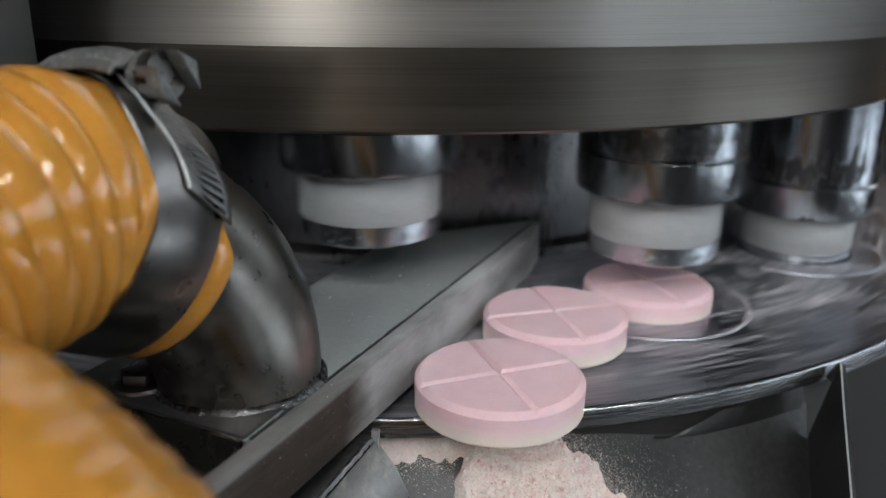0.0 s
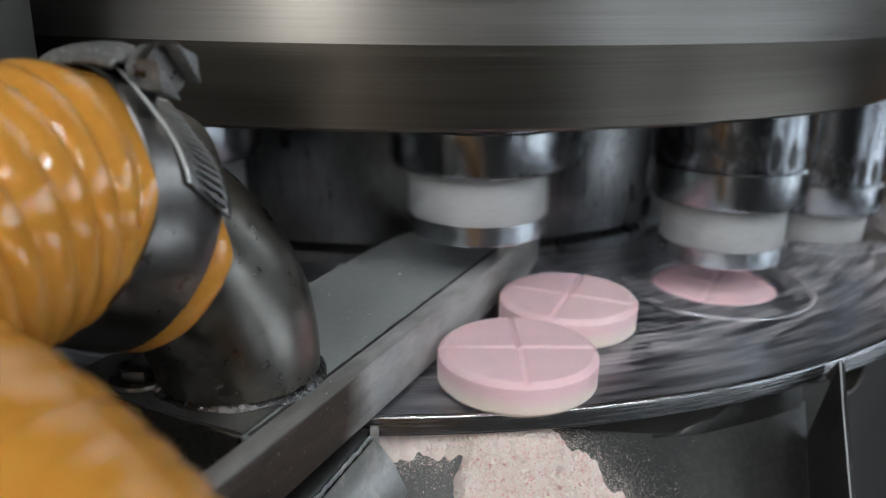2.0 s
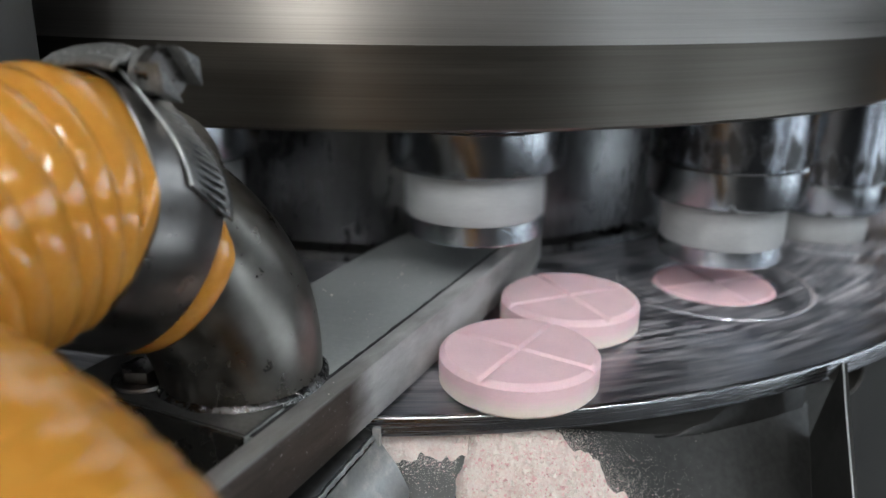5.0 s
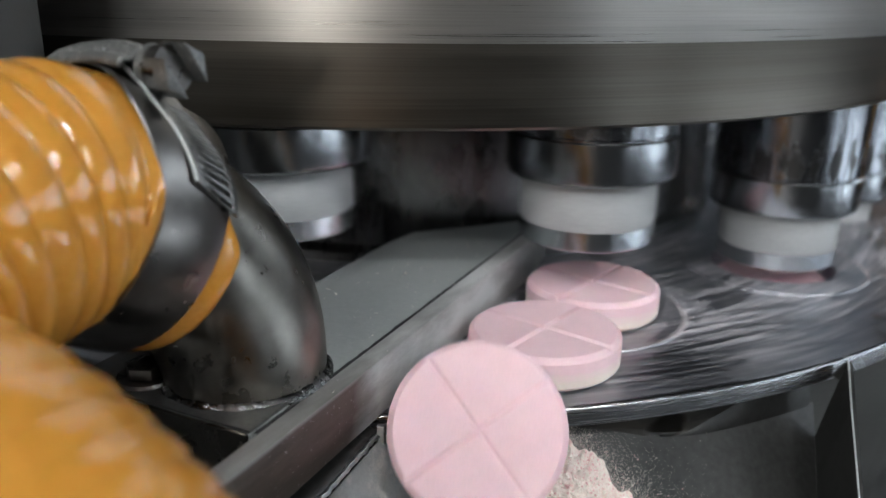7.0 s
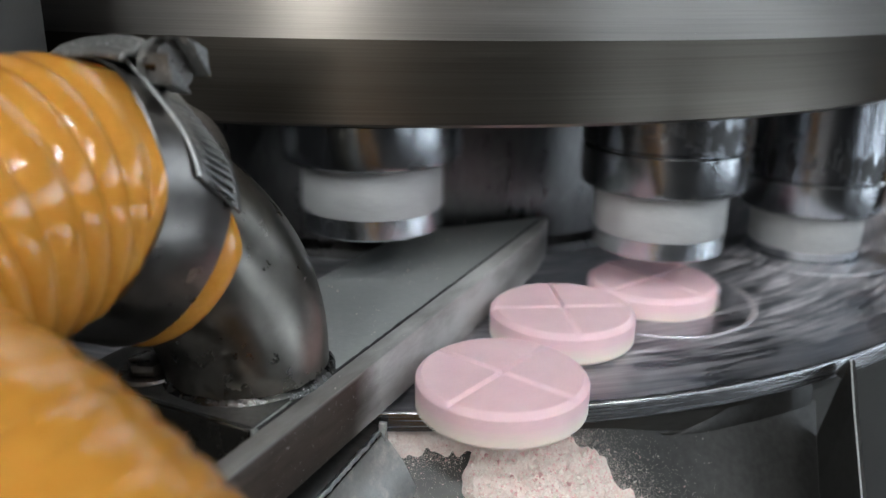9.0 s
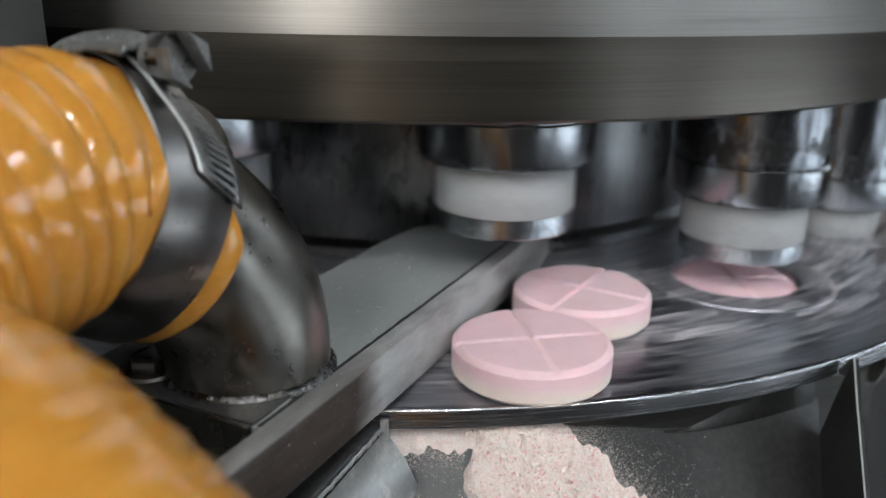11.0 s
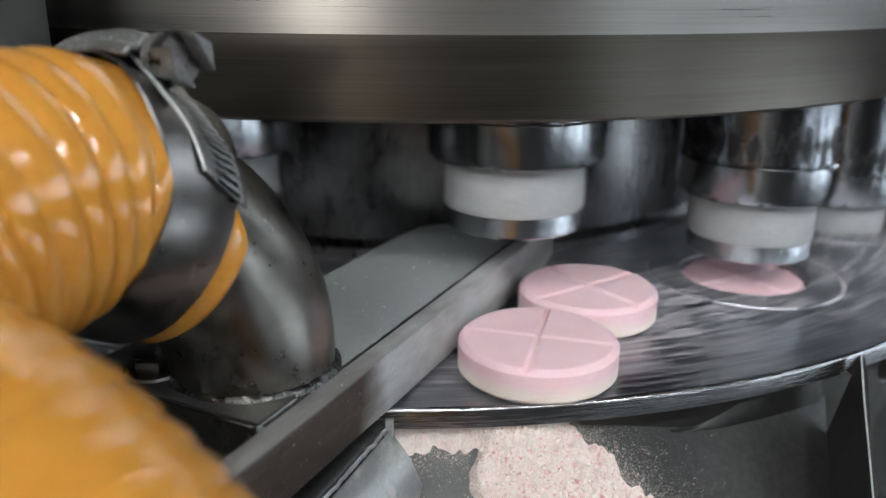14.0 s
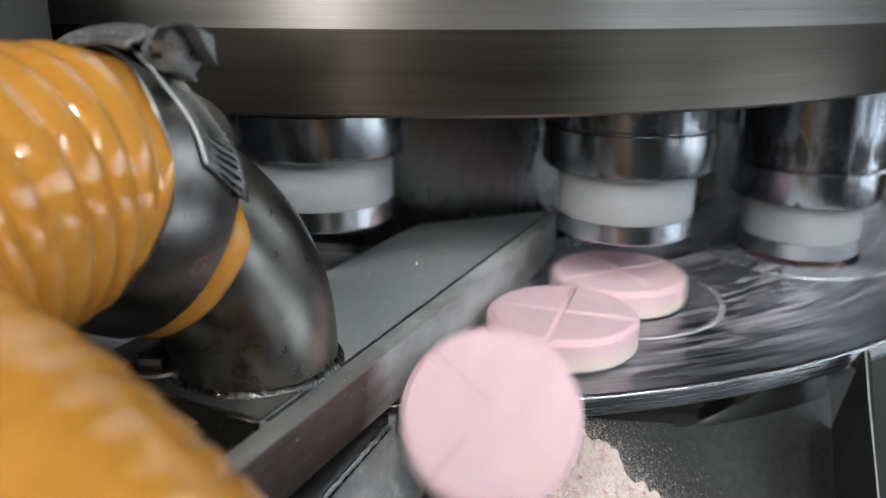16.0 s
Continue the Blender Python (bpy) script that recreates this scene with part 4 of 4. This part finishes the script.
# gap between a sliding tablet and the bar, by station angle
ASIDE = ((-0.60, 0.0016), (-0.45, 0.0016), (-0.30, 0.0012), (-0.15, 0.0022), (0.0, 0.0019), (0.15, 0.0022), (0.25, 0.0036), (0.30, 0.0046), (0.33, 0.0045))
# turn of the scored cross, tablet by tablet: station angle and degrees, a quarter turn apart alike
CROSS = {-1: ((-0.453, 21),), 0: ((0.0, 17), (-0.302, 39), (-0.60, 65)), 1: ((0.445, 19), (0.147, 31), (-0.151, 54), (-0.449, 80)),
         2: ((0.6, 56), (0.298, 38), (0.0, 50), (-0.298, 2), (-0.6, 21)), 3: ((0.147, 68), (-0.147, 5), (-0.449, 13)), 4: ((0.298, 21), (0.0, 27), (-0.298, 48), (-0.596, 67)),
         5: ((0.449, 13), (0.147, 28), (-0.147, 65)), 6: ((0.298, 20),), 8: ((-0.29, 20), (-0.588, 36)), 9: ((0.159, 32), (-0.139, 52), (-0.437, 50)),
         10: ((0.608, 58), (0.31, 52), (0.012, 49), (-0.287, 80), (-0.585, 10)), 11: ((0.46, 3), (0.162, 17), (-0.136, 61), (-0.434, 58)), 12: ((0.015, 13), (-0.283, 27), (-0.581, 80)),
         13: ((0.166, 63), (-0.132, 17)), 14: ((0.317, 62),), 16: ((-0.277, 6), (-0.575, 38)), 17: ((0.172, 6), (-0.126, 54), (-0.424, 75)), 18: ((0.322, 41), (0.024, 58), (-0.273, 75), (-0.571, 90)),
         19: ((0.176, 34), (-0.122, 61), (-0.421, 66)), 20: ((0.028, 8), (-0.27, 6), (-0.568, 41)), 21: ((0.178, 32), (-0.119, 69)), 22: ((0.33, 20),)}
# station angle at which each tablet tips over the rim
TIPS = {-1: -0.564, 0: -0.55, 2: -0.57, 4: -0.563, 7: -0.565, 8: -0.532, 9: -0.564, 10: -0.573, 12: -0.566, 15: -0.577, 16: -0.546, 18: -0.496, 20: -0.492}
DOWN = ((0.0, (0.0134, 0.2010, 0.0006, 0)), (0.5, (0.0112, 0.1995, 0.0000, 24)), (1.0, (0.0080, 0.1972, -0.0040, 58)), (1.5, (0.0060, 0.184, -0.018, 52)), (2.0, (0.003, 0.165, -0.0420, 42)), (3.0, (0.0, 0.115, -0.0830, 39)))


# tablets that slide faster than the rest: station angle at which they gain, and metres gained
GAIN = {11: (-0.15, 0.0035), 19: (-0.15, 0.0055), 20: (0.10, 0.0065)}


def slide_y(s, i):
    start, most = GAIN.get(i, (0.0, 0.0))
    return blend(s, SLIDE) - most * soft_step((start - s) / 0.3)


def station_place(s):
    return CX + R_PITCH * math.sin(s), CY - R_PITCH * math.cos(s)


def rolled(s):
    """Degrees turned: with the table in the die, then rolling along the bar."""
    if s < 0:
        return 220 * s
    return 250 * s if s < 0.42 else 105 + 57.3 * (s - 0.42)


def cross_table(i):
    out, last = [], None
    for s, a in CROSS.get(i, ((0.0, 37 * i % 90),)):
        b = a - rolled(s)
        b = b % 90 if last is None else last + (b - last + 45) % 90 - 45
        out.append((s, b))
        last = b
    return tuple(reversed(out))


def rest_pose(k, turn):
    """Where a tablet comes to lie, far down the chute."""
    p = chute_point(0.055 + 0.052 * (k % 2), 0.64 - 0.052 * (k // 2 % 7), 0.001 + 0.0120 * (k // 14))
    return Matrix.Translation(p) @ pose(0, 0, 0, 38.7) @ pose(0, 0, 0, 0, 0, turn)


def tablet_pose(s, i):
    """Pose of tablet i when its station has reached the angle s."""
    turn = rolled(s) + blend(s, cross_table(i))
    tip = TIPS.get(i, -0.557)
    if s > 0.33:
        x, y = station_place(s)
        return pose(x, y, blend(s, RISE), 0, 0, turn)
    if s > tip:
        y = slide_y(s, i) - 0.0015
        x = 0.0643 - (0.3165 - y) * 0.4641 + 0.0012 + blend(s, ASIDE)
        return pose(x, y, 0.0006, 0, 0, turn)
    f = (tip - s) / 0.0596        # tenths of a second since it tipped
    turn = rolled(max(s, tip - 0.06)) + blend(s, cross_table(i))
    if f < 3.0:
        x, y, z, tilt = (blend(f, [(a, b[k]) for a, b in DOWN]) for k in range(4))
        y += (slide_y(tip, i) - 0.2010) * max(0.0, 1 - f)
        return Matrix.Translation((x, y, z)) @ pose(0, 0, 0, tilt) @ pose(0, 0, 0, 0, 0, turn)
    a = Matrix.Translation((0.0, 0.115, -0.083)) @ pose(0, 0, 0, 39) @ pose(0, 0, 0, 0, 0, turn)
    return a.lerp(rest_pose(i - FIRST, turn), min(1.0, (f - 3.0) / 4.0))


# seconds by which the turret runs ahead of its even speed
AHEAD = ((0.0, 0.004), (0.5, 0.004), (1.0, 0.0), (1.5, 0.004), (2.0, 0.002), (2.5, 0.006), (3.0, 0.0), (3.5, 0.053), (4.0, 0.042), (6.5, 0.0), (7.0, 0.002), (7.5, 0.035), (8.0, -0.008), (8.5, 0.0), (9.0, 0.048), (9.5, -0.004), (10.0, -0.004), (12.5, -0.010), (13.0, -0.040), (13.5, 0.052), (14.0, -0.010),
         (14.5, -0.030), (15.0, 0.034), (15.5, 0.034), (16.0, -0.038))


def station_angle(t):
    return PHASE - OMEGA * (t + blend(t, AHEAD))


def motions():
    ticks = [0.5 * i for i in range(33)]
    walk(TURRET, [(t, pose(CX, CY, 0, 0, 0, math.degrees(station_angle(t)) - 90)) for t in ticks])
    fine = [0.1 * i for i in range(161)]
    for k, p in enumerate(PUNCHES):
        rows = []
        for t in fine:
            s = (station_angle(t) + k * STEP + math.pi) % TAU - math.pi
            a = k * STEP
            rows.append((t, pose(R_PITCH * math.cos(a), R_PITCH * math.sin(a), blend(s, LIFT))))
        walk(p, rows)
    for k, tb in enumerate(TABLETS):
        i = k + FIRST
        rows = []
        for j in range(321):
            t = 0.05 * j
            s = station_angle(t) + i * STEP
            if j < 320 and (s > 0.9 and j % 6 or s < -1.1 and j % 20):
                continue
            rows.append((t, tablet_pose(max(s, -1.1), i)))
        walk(tb, rows)


motions()
